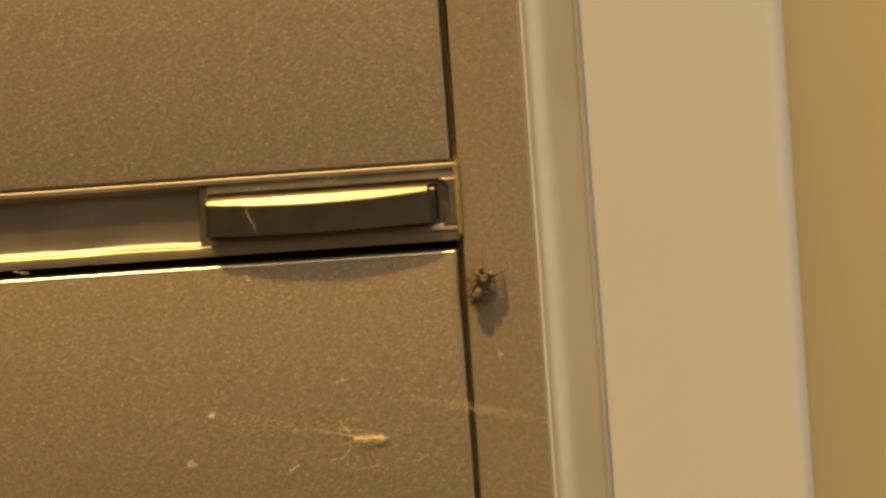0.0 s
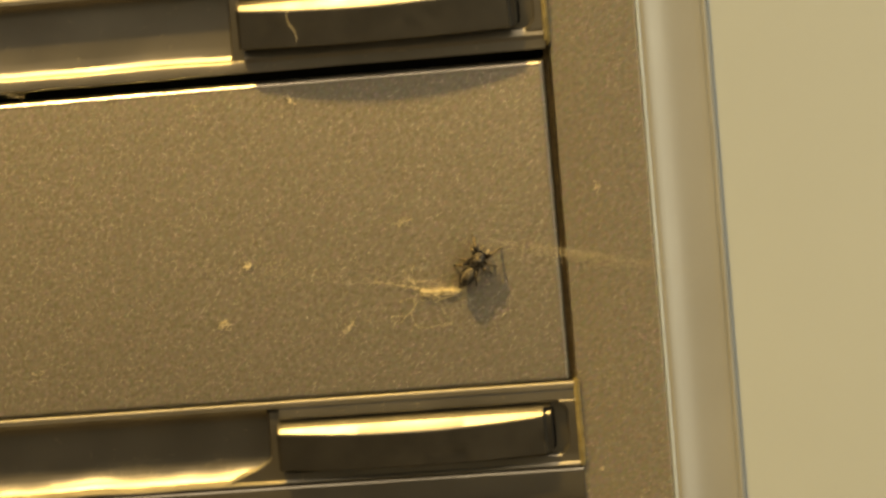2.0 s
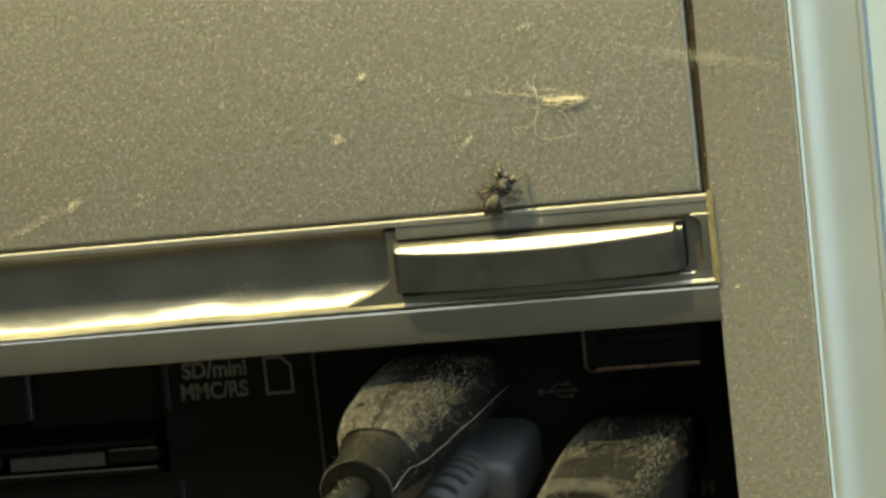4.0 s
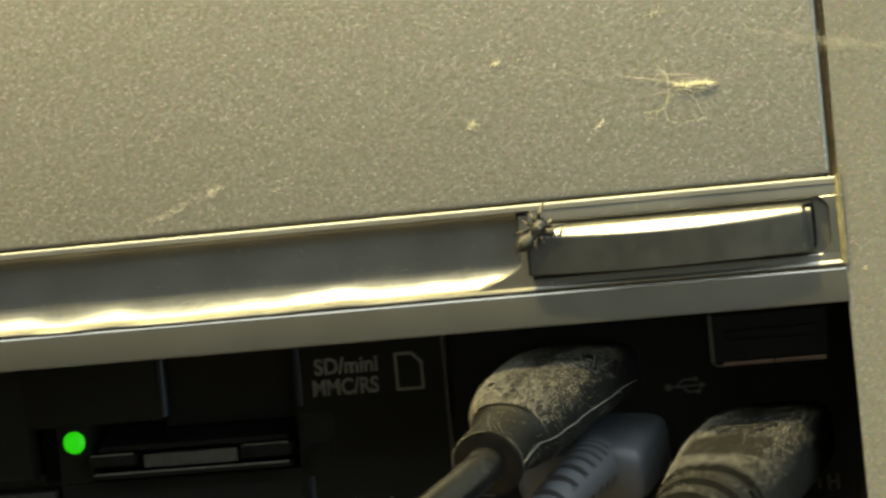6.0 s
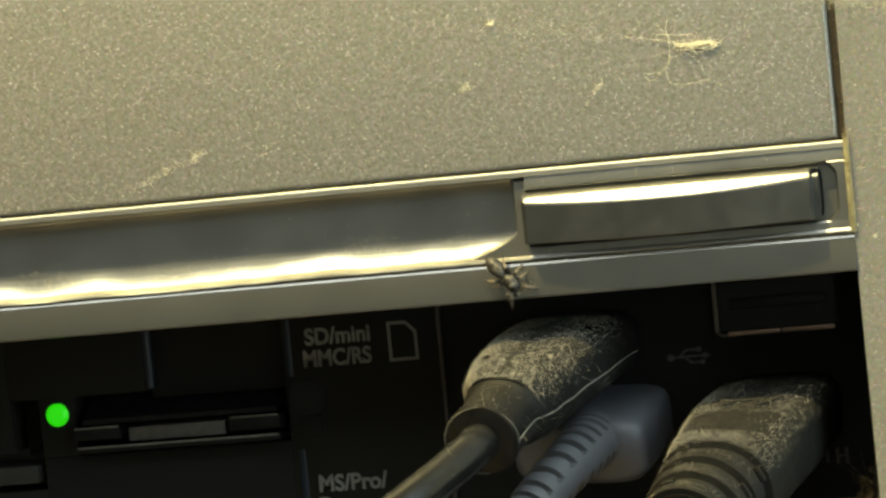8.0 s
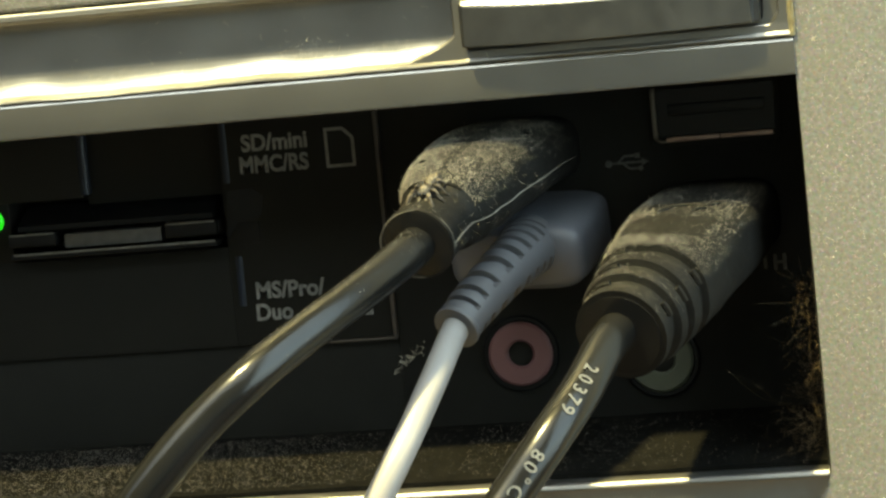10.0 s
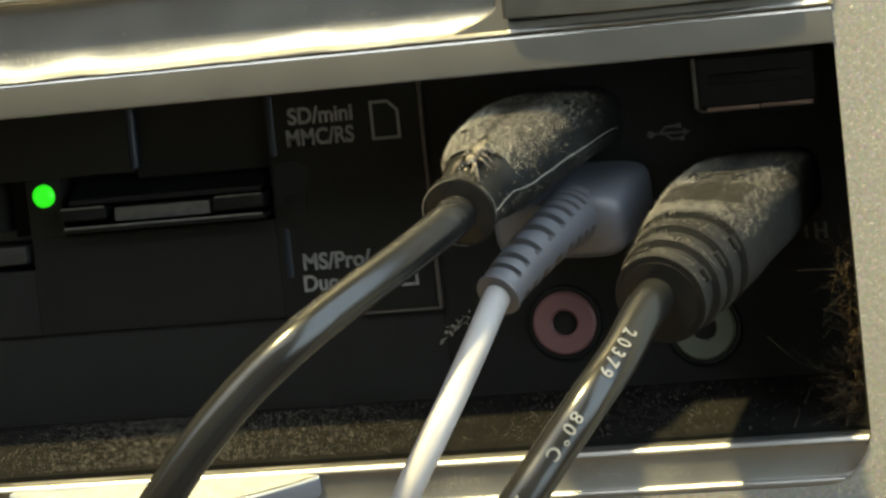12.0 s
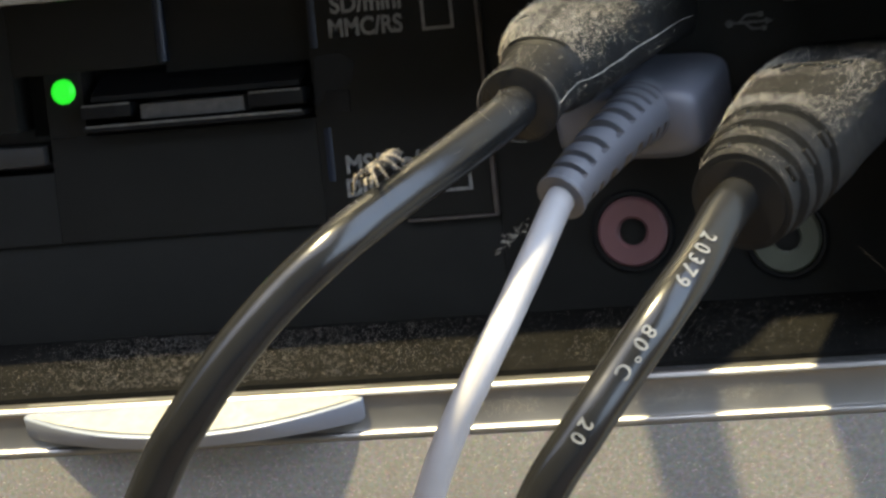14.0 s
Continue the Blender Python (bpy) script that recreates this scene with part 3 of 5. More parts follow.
def bay():
    """The open port bay: walls, sill, lower lip and the port panels."""
    b = part("port_bay", bmesh.new(), BLACK, CASE, "open black port bay with a dusty sill")
    part("bottom_rail", sweep_x([(3.9, 0.42), (0.0, 0.42), (0.0, 0.41), (-0.012, 0.385), (-0.03, 0.04), (-0.022, 0.012), (0.01, 0.0), (3.9, 0.0)], LEFT, -0.02, 2, True),
         RAIL, CASE, "satin silver rail over the port bay", sharp=20)
    part("bay_side", block(-0.04, 0.0, 0.15, 3.8, -4.6, -0.005), BLACK, b)
    part("bay_side", block(LEFT, LEFT + 0.06, 0.15, 3.8, -4.6, -0.005), BLACK, b)
    part("sill", sweep_x([(2.2, -3.95), (2.05, -4.05), (1.85, -4.09), (0.36, -4.36), (0.24, -4.41), (0.23, -4.8), (2.2, -4.8)], LEFT, -0.04, 60, True,
         lambda x, y, z: (x, y, z + 0.012 * noise.noise(Vector((x * 2, y * 2, 0))))), DUSTY, b, "dust-covered black sill")
    prof = [(0.6, -4.47), (0.14, -4.47), (0.06, -4.480), (0.025, -4.497), (0.004, -4.525), (0.0, -4.55), (0.012, -4.565), (0.040, -4.575), (0.046, -4.60), (0.046, -4.92), (0.036, -4.945), (0.012, -4.956), (-0.006, -4.972), (-0.014, -4.995), (-0.006, -5.03), (0.05, -5.06), (0.6, -5.06)]

    def round_end(x, y, z):
        d = max(0.0, x + 0.64)
        low = -4.40 - math.sqrt(max(0.0, 0.64 ** 2 - min(0.64, d) ** 2)) - 0.02
        return x, y, max(z, low)
    part("lower_lip", sweep_x(prof, LEFT, -0.03, 160, True, round_end), CHROME, CASE, "satin chrome lip under the port bay")
    # the curved finger ledge that stands out of the lip
    bm = bmesh.new()
    n = 32
    loops = []
    for k in range(n + 1):
        u = 2 * k / n - 1
        x = -8.55 + 1.97 * u
        bow = 1 - u * u
        out = -0.50 * (1 - abs(u) ** 2.2) - 0.03
        top = -4.575 - 0.205 * bow
        low = top - 0.26 + 0.10 * bow
        loops.append([bm.verts.new(P(x, y, z)) for y, z in ((0.06, -4.50), (out + 0.030, top + 0.003), (out + 0.012, top - 0.003), (out + 0.002, top - 0.016), (out, top - 0.03), (out + 0.08, low + 0.03), (out + 0.11, low), (0.06, low + 0.03))])
    for a, c in zip(loops, loops[1:]):
        for i in range(8):
            bm.faces.new((a[i], a[(i + 1) % 8], c[(i + 1) % 8], c[i]))
    bm.faces.new(loops[0])
    bm.faces.new(loops[-1][::-1])
    ledge = part("finger_ledge", bm, LEDGE, CASE, "pale curved finger ledge")
    bm = bmesh.new()
    rows = []
    for k in range(n + 1):
        u = 2 * k / n - 1
        out = -0.50 * (1 - abs(u) ** 2.2) - 0.03
        top = -4.575 - 0.205 * (1 - u * u)
        rows.append([bm.verts.new(P(-8.55 + 1.97 * u, 0.14 + (out + 0.045 - 0.14) * j / 6, -4.478 + (top + 0.012 + 4.478) * j / 6 + 0.004 * noise.noise(Vector((3 * u, j * 0.5, 0.3))) + 0.012)) for j in range(7)])
    for a, c in zip(rows, rows[1:]):
        for i in range(6):
            bm.faces.new((a[i], a[i + 1], c[i + 1], c[i]))
    part("ledge_dust", bm, LEDGE_DUST, ledge, "pale dusty top of the ledge")
    # back panel of the ports
    part("port_panel", block(-5.32, -0.04, 2.0, 2.6, -4.1, -0.005, 0.02), BLACK, b)
    part("port_panel", block(LEFT, -5.32, 2.02, 2.6, -4.1, -2.88, 0.02), BLACK, b)
    return b


def card_reader(b):
    rd = part("card_reader", bmesh.new(), BLACK, CASE, "black card reader with printed slot names")
    y = 1.96
    # paler tone for the thin upper front edges of the slot
    edge = material("pale_slot_edge", (0.14, 0.134, 0.12), 0.4, 0.0, (0.05, 0.048, 0.043), 900)
    # the face round the slots is built of bars, so that scoops and slots are real openings
    for x0, x1, z0, z1 in ((-7.36, -5.36, -2.89, -0.005), (-11.0, -9.15, -0.90, -0.005), (-10.62, -10.15, -1.65, -0.90),
                           (-15.0, -11.0, -1.55, -0.005), (-15, -10.62, -2.89, -2.05), (-10.62, -7.36, -2.89, -1.65)):
        part("reader_face", block(x0, x1, y, 2.6, z0, z1, 0.015), BLACK, rd)
    part("scoop_back", block(-9.15, -7.36, 2.12, 2.6, -1.0, -0.005), BLACK, rd)
    for x, z0, z1 in ((-9.14, -0.86, -0.12), (-7.29, -0.86, -0.12), (-7.24, -2.40, -1.78)):
        part("scoop_edge", tube([(x, 2.02, z0), (x, 2.02, (z0 + z1) / 2), (x, 2.02, z1)], 0.075, 12, 2), SCOOP, rd, "rounded blue-black edge of a finger scoop")
    # the worn notch round the inserted card
    part("card_notch", plate([(-6.83, -1.05), (-6.90, -1.30), (-7.22, -1.40), (-7.36, -1.58), (-7.30, -0.96), (-7.0, -0.94)], 1.953, 1.97), GLOSS_BLACK, rd)
    part("notch_block", block(-7.22, -6.93, 1.945, 2.0, -1.62, -1.36, 0.012), SLATE, rd, "dull grey block beside the card")
    part("slot_back", block(-11.0, -7.36, 2.45, 3.3, -1.65, -0.90), BLACK, rd)
    # the memory card slot: ledge, contact bar, shiny guides
    part("slot_ledge", block(-10.10, -7.42, 1.70, 2.6, -1.60, -1.53, 0.015), GLOSS_BLACK, rd)
    part("ledge_edge", block(-10.06, -7.44, 1.692, 1.72, -1.545, -1.520, 0.006), edge, rd, "thin pale edge")
    part("slot_guide", block(-10.12, -9.50, 1.74, 2.6, -1.44, -1.28, 0.015), GLOSS_BLACK, rd)
    part("slot_guide", block(-8.08, -7.42, 1.74, 2.6, -1.46, -1.28, 0.015), GLOSS_BLACK, rd)
    part("guide_edge", block(-10.10, -9.52, 1.732, 1.76, -1.300, -1.278, 0.006), edge, rd, "thin pale edge")
    part("guide_edge", block(-8.06, -7.44, 1.732, 1.76, -1.300, -1.278, 0.006), edge, rd, "thin pale edge")
    part("contact_bar", block(-9.40, -8.14, 1.78, 2.6, -1.49, -1.32, 0.01), material("grey_contact_bar", (0.095, 0.09, 0.08), 0.6, 0.2, (0.04, 0.038, 0.035), 900), rd, "dull grey contact bar")
    part("slot_lid", sweep_x([(2.30, -0.96), (2.30, -1.02), (1.80, -1.25), (1.80, -1.19)], -10.0, -7.46, 1, True), GLOSS_BLACK, rd)
    part("slot_lip", block(-15, -10.68, 1.86, 2.6, -1.95, -1.72, 0.03), material("dull_slot_metal", (0.035, 0.033, 0.03), 0.5, 0.5, (0.022, 0.021, 0.02), 500), rd, "dull metal lip of a wide card slot")
    seam = material("worn_seam", (0.05, 0.04, 0.032), 0.6, 0.0, (0.025, 0.02, 0.017), 800)
    part("seam", block(-5.37, -5.325, 1.93, 2.2, -2.92, -0.005, 0.008), seam, rd, "worn brown seam")
    part("seam", block(-6.4, -5.35, 1.94, 2.2, -2.93, -2.90, 0.006), seam, rd, "worn brown seam")
    part("led", disc(-10.38, -1.11, 0.147, 1.88, 2.1, n=24, bevel=0.05), LED, CASE, "glowing green activity light")
    # printing
    yy = y - 0.004
    for text, size, wide, x, z in (("SD/mini", 0.285, 0.93, -7.06, -0.485), ("MMC/RS", 0.285, 0.86, -7.11, -0.755), ("MS/Pro/", 0.285, 0.95, -7.07, -2.315), ("Duo", 0.285, 0.93, -7.09, -2.585)):
        bm = lettering(text, size, upright(x, yy, z) @ Matrix.Diagonal((wide, 1, 1, 1)), bold=0.008)
        part("lettering", bm, PRINT, rd, "printed grey " + text, smooth=False)

    def icon(x0, x1, z0, z1, cut):
        out = [(x0, z0), (x1, z0), (x1, z1 - cut), (x1 - cut, z1), (x0, z1)]
        w = 0.038
        bm = bmesh.new()
        inner = [(x0 + w, z0 + w), (x1 - w, z0 + w), (x1 - w, z1 - cut - w * 0.4), (x1 - cut - w * 0.4, z1 - w), (x0 + w, z1 - w)]
        a = [bm.verts.new(P(x, yy, z)) for x, z in out]
        b2 = [bm.verts.new(P(x, yy, z)) for x, z in inner]
        for i in range(5):
            bm.faces.new((a[i], a[(i + 1) % 5], b2[(i + 1) % 5], b2[i]))
        part("card_icon", bm, PRINT, rd, "printed outline of a card", smooth=False)
    icon(-6.00, -5.63, -0.77, -0.28, 0.13)
    icon(-5.95, -5.60, -2.61, -2.22, 0.02)


def ports(b):
    # the free port: rim, tongue, dark throat
    part("port_frame", plate(rounded(-1.98, -0.44, -0.86, -0.10, 0.05), 1.94, 2.05), BLACK, b)
    pt = part("usb_port", block(-1.80, -1.17, 1.90, 2.3, -0.79, -0.735, 0.01), USB_METAL, CASE, "empty port with a tarnished metal rim")
    part("rim", block(-1.155, -0.52, 1.90, 2.3, -0.79, -0.735, 0.01), USB_METAL, pt)
    part("rim", tube([(-1.925, 1.92, -0.66), (-1.92, 1.915, -0.73), (-1.87, 1.91, -0.775), (-1.80, 1.91, -0.78)], 0.02, 8, 4), DULL_RIM, pt)
    part("rim", block(-1.95, -1.90, 1.90, 2.3, -0.74, -0.14, 0.01), DULL_RIM, pt)
    part("throat", block(-1.88, -0.49, 1.925, 2.0, -0.72, -0.16), GLOSS_BLACK, pt)
    part("tongue", block(-1.76, -0.60, 1.90, 2.2, -0.48, -0.34, 0.02), GLOSS_BLACK, pt)
    for cx, cz, mat, word in ((-3.81, -3.215, PINK, "pink"), (-2.10, -3.40, GREEN, "pale green")):
        j = part("audio_jack", disc(cx, cz, 0.395, 1.88, 2.1, 0.155, 32, 0.03), mat, CASE, word + " round audio socket")
        part("socket_ring", disc(cx, cz, 0.47, 1.94, 2.1, 0.39, 32, 0.02), GLOSS_BLACK, j)
        part("socket_hole", disc(cx, cz, 0.16, 1.96, 2.1, n=24), BLACK, j)
    # trident symbol
    bm = bmesh.new()
    y = 1.990
    for line in ([(-2.52, -1.0), (-2.12, -1.0)], [(-2.42, -1.0), (-2.34, -0.92), (-2.20, -0.92)], [(-2.36, -1.0), (-2.28, -1.075), (-2.16, -1.075)]):
        for (xa, za), (xb, zb) in zip(line, line[1:]):
            d = Vector((xb - xa, zb - za)).normalized() * 0.014
            vs = [bm.verts.new(P(x, y, z)) for x, z in ((xa - d.y, za + d.x), (xb - d.y, zb + d.x), (xb + d.y, zb - d.x), (xa + d.y, za - d.x))]
            bm.faces.new(vs)
    bm.faces.new([bm.verts.new(P(x, y - 0.002, z)) for x, z in ((-2.13, -0.955), (-2.04, -1.0), (-2.13, -1.045))])
    bm.faces.new([bm.verts.new(P(x, y - 0.002, z)) for x, z in ((-2.21, -0.89), (-2.15, -0.89), (-2.15, -0.95), (-2.21, -0.95))])
    for cx, cz, r in ((-2.53, -1.0, 0.045), (-2.15, -1.075, 0.032)):
        bmesh.ops.create_circle(bm, cap_ends=True, segments=16, radius=r * 0.01, matrix=Matrix.Translation(P(cx, y - 0.003, cz)) @ pose(0, 0, 0, 90))
    part("port_symbol", bm, FAINT_PRINT, CASE, "printed trident symbol", smooth=False)
    bm = bmesh.new()
    for x0, x1, z0, z1 in ((-0.78, -0.74, -2.40, -2.25), (-0.66, -0.62, -2.42, -2.23), (-0.62, -0.52, -2.34, -2.31), (-0.55, -0.51, -2.42, -2.23)):
        block(x0, x1, y, 1.999, z0, z1, bm=bm)
    part("audio_symbol", bm, FAINT_PRINT, CASE, "small worn printed mark", smooth=False)


case_body()
drive_door(1.50, 5.40, False)
drive_door(6.70, 10.9, True)
BAY = bay()
card_reader(BAY)
ports(BAY)


# ---- plugs and cords ----
def lerp_rows(rows, s):
    for (a, *p), (b, *q) in zip(rows, rows[1:]):
        if s <= b:
            k = (s - a) / (b - a)
            k = k * k * (3 - 2 * k)
            return tuple(u + (v - u) * k for u, v in zip(p, q))
    return tuple(rows[-1][1:])


BLACK_AXIS = [(-3.62, 2.05, -0.75), (-3.72, 0.95, -0.80), (-3.90, -0.22, -0.99), (-4.04, -0.92, -1.207), (-4.17, -1.45, -1.407)]
BLACK_FORM = [(0.0, 0.76, 0.41, 3.6), (0.30, 0.74, 0.43, 3.4), (0.50, 0.65, 0.45, 3.0), (0.64, 0.56, 0.46, 2.7), (0.73, 0.47, 0.44, 2.4), (0.76, 0.41, 0.395, 2.2), (0.84, 0.395, 0.395, 2.1), (1.0, 0.395, 0.395, 2.0)]
BLACK_CORD = [(-4.15, -1.3, -1.367), (-4.28, -1.74, -1.515), (-4.67, -2.53, -1.81), (-5.14, -3.22, -2.123), (-5.575, -3.74, -2.435), (-6.09, -4.0, -2.86), (-6.56, -4.2, -3.34), (-6.97, -4.3, -3.84), (-7.40, -4.3, -4.45), (-8.1, -4.2, -5.8), (-9.4, -4.0, -8.8)]


def surface_of(axis, form, s, a, lift=0.0):
    """A place on a plug's skin, and the way out of it: s along, a round (90 degrees is up)."""
    line = smooth_path(axis, 12)
    f = s * (len(line) - 1)
    i = min(len(line) - 2, max(1, int(f)))
    here = line[i].lerp(line[i + 1], min(1.0, max(0.0, f - i)))
    ahead = (line[i + 1] - line[i - 1]).normalized()
    side = (Vector((1, 0, 0)) - ahead * ahead.x).normalized()
    up = side.cross(ahead)
    if up.z < 0:
        up = -up
    w, h, sq = lerp_rows(form, s)
    c, sn = math.cos(radians(a)), math.sin(radians(a))
    c2, s2 = math.copysign(abs(c) ** (2 / sq), c), math.copysign(abs(sn) ** (2 / sq), sn)
    out = (side * (c2 / w) + up * (s2 / h)).normalized()
    return here + side * w * c2 + up * h * s2 + out * lift, out


def black_cable():
    t = thing("usb_cable", P(-3.62, 2.05, -0.78), "black rubber plug and thick glossy cord, coated with dust", "cable", "cables in the ports")
    plug = part("plug", loft(smooth_path(BLACK_AXIS, 12), lambda s: lerp_rows(BLACK_FORM, s), 40), RUBBER, t, "dusty black rubber plug")
    line = smooth_path(BLACK_AXIS, 12)
    end, back = line[-1], (line[-1] - line[-2]).normalized()
    # the rim of the collar
    part("collar", loft([end - back * 0.05, end - back * 0.01, end + back * 0.03, end + back * 0.035], lambda s: ((0.40, 0.40, 2.0) if s < 0.3 else (0.425, 0.425, 2.0) if s < 0.9 else (0.412, 0.412, 2.0)), 40), RUBBER, plug, "round collar at the plug's end")
    # a flat dark disc paints the shade inside the hollow collar
    part("collar_face", loft([end + back * 0.034, end + back * 0.040], lambda s: (0.397 - 0.01 * s, 0.397 - 0.01 * s, 2.0), 40), GLOSS_BLACK, plug)
    # a pale ring painted as the light caught by the collar's rim
    rim = [end + back * 0.036 + Vector((1, 0, 0)) * 0.417 * math.cos(a * 0.2618) + back.cross(Vector((1, 0, 0))).normalized() * 0.417 * math.sin(a * 0.2618) for a in range(25)]
    part("collar_glint", tube([tuple(p) for p in rim], 0.0045, 6, 2), SEAM_DUST_RIM_GLINT, plug, "thin pale ring painted as the highlight on the collar's rim")
    # the moulding seam along the side
    seam = [surface_of(BLACK_AXIS, BLACK_FORM, 0.06 + 0.93 * k / 24, -4, 0.006)[0] for k in range(25)]
    part("seam", tube([tuple(p) for p in seam], 0.007, 6, 2), SEAM_DUST_RIM_GLINT, plug, "dusty moulding seam")
    for s, a in ((0.30, 62), (0.55, 118)):
        p, out = surface_of(BLACK_AXIS, BLACK_FORM, s, a, 0.0)
        q, _ = surface_of(BLACK_AXIS, BLACK_FORM, s, a - 9, 0.0)
        part("notch", tube([tuple(p), tuple((p + q) / 2 + out * 0.014), tuple(q)], 0.022, 6, 3), BLACK, plug)
    arcs = [tuple(surface_of(BLACK_AXIS, BLACK_FORM, 0.735, a, -0.004)[0]) for a in range(50, 131, 8)]
    part("notch", tube(arcs, 0.018, 6, 2), BLACK, plug)
    part("cord", tube(BLACK_CORD, 0.222, 24, 10), CORD, t, "thick glossy black cord")

    def on_top(rng):
        s = 0.10 + 0.635 * rng.random() ** 0.6 if rng.random() < 0.985 else rng.uniform(0.74, 0.98)
        p, out = surface_of(BLACK_AXIS, BLACK_FORM, s, rng.triangular(0, 180, 95))
        return p, out
    tagged(part("dust", fibres(3, 9500, on_top, 0.017, 0.0008), DUST, plug, "fine grey dust and lint", smooth=False), kind="stuff")

    def stray(rng):
        return surface_of(BLACK_AXIS, BLACK_FORM, rng.uniform(0.2, 0.99), rng.choice((rng.uniform(60, 185), rng.uniform(-20, 10))))
    tagged(part("stray_hair", fibres(6, 150, stray, 0.055, 0.0007, 0.9), DUST, plug, "stray dust hairs", smooth=False), kind="stuff")
    line2 = smooth_path(BLACK_CORD, 10)

    def on_cord(rng):
        p = line2[rng.randrange(6, 40)]
        a = rng.uniform(0.2, 2.6)
        out = Vector((math.cos(a) * 0.7, -0.3, math.sin(a))).normalized()
        return p + out * 0.21, out
    tagged(part("dust", fibres(4, 1500, on_cord, 0.016, 0.0008), DUST, t, "sparse dust on the cord", smooth=False), kind="stuff")


WHITE_AXIS = [(-3.36, 2.05, -1.66), (-3.44, 1.4, -1.78), (-3.55, 0.70, -1.93)]
WHITE_FORM = [(0.0, 0.79, 0.40, 5.0), (0.7, 0.82, 0.41, 5.0), (0.92, 0.82, 0.40, 4.4), (0.97, 0.78, 0.37, 4.0), (1.0, 0.70, 0.31, 3.4)]


def white_cable():
    t = thing("usb_cable", P(-3.22, 2.05, -1.68), "off-white thin cord with a pale ribbed plug toned darker for shade", "cable", "cables in the ports")
    plug = part("plug", loft(smooth_path(WHITE_AXIS, 12), lambda s: lerp_rows(WHITE_FORM, s), 36), SHADED_PLUG, t, "smooth pale plug, its colour darkened for shade")
    relief = smooth_path([(-3.36, 0.80, -1.78), (-3.40, 0.45, -1.83), (-3.53, -0.1, -1.96), (-3.78, -0.80, -2.24), (-3.92, -1.12, -2.43)], 16)

    def rib(s):
        r = 0.375 - 0.125 * s ** 0.8 + 0.022 * max(0.0, min(1.0, (s - 0.95) / 0.02))
        return r, r, 2.0
    fine = smooth_path([tuple(p) for p in relief], 4)
    bm = loft(fine, rib, 32)
    bm.verts.ensure_lookup_table()
    for i, p in enumerate(fine):
        u = (i / (len(fine) - 1) - 0.10) * 11.0
        for k in range(32):
            if 0 < u < 8.5 and u % 1.0 < 0.40 and (abs(k - 23) < 6 or abs(k - 7) < 6):
                v = bm.verts[i * 32 + k]
                v.co += (P(*p) - v.co) * 0.24
    part("strain_relief", bm, SHADED_RELIEF, plug, "strain relief with oblong cuts, its colour darkened for shade")
    cord = [(-3.86, -0.95, -2.34), (-3.94, -1.2, -2.48), (-4.06, -1.8, -2.86), (-4.24, -2.4, -3.33), (-4.49, -2.8, -3.84), (-4.82, -3.0, -4.45), (-5.2, -3.0, -5.3), (-6.1, -2.8, -7.6)]
    part("cord", tube(cord, 0.155, 20, 10), WHITE_CORD, t, "thin off-white cord")


RING_AXIS = [(-1.27, 2.05, -1.72), (-1.33, 1.0, -1.775), (-1.475, -0.20, -1.93), (-1.68, -1.12, -2.20), (-1.92, -2.07, -2.49)]
RING_FORM = [(0.0, 0.74, 0.44, 4.2), (0.35, 0.76, 0.46, 4.0), (0.62, 0.70, 0.52, 3.0), (0.75, 0.65, 0.60, 2.3), (0.86, 0.61, 0.60, 2.0), (1.0, 0.52, 0.52, 2.0)]


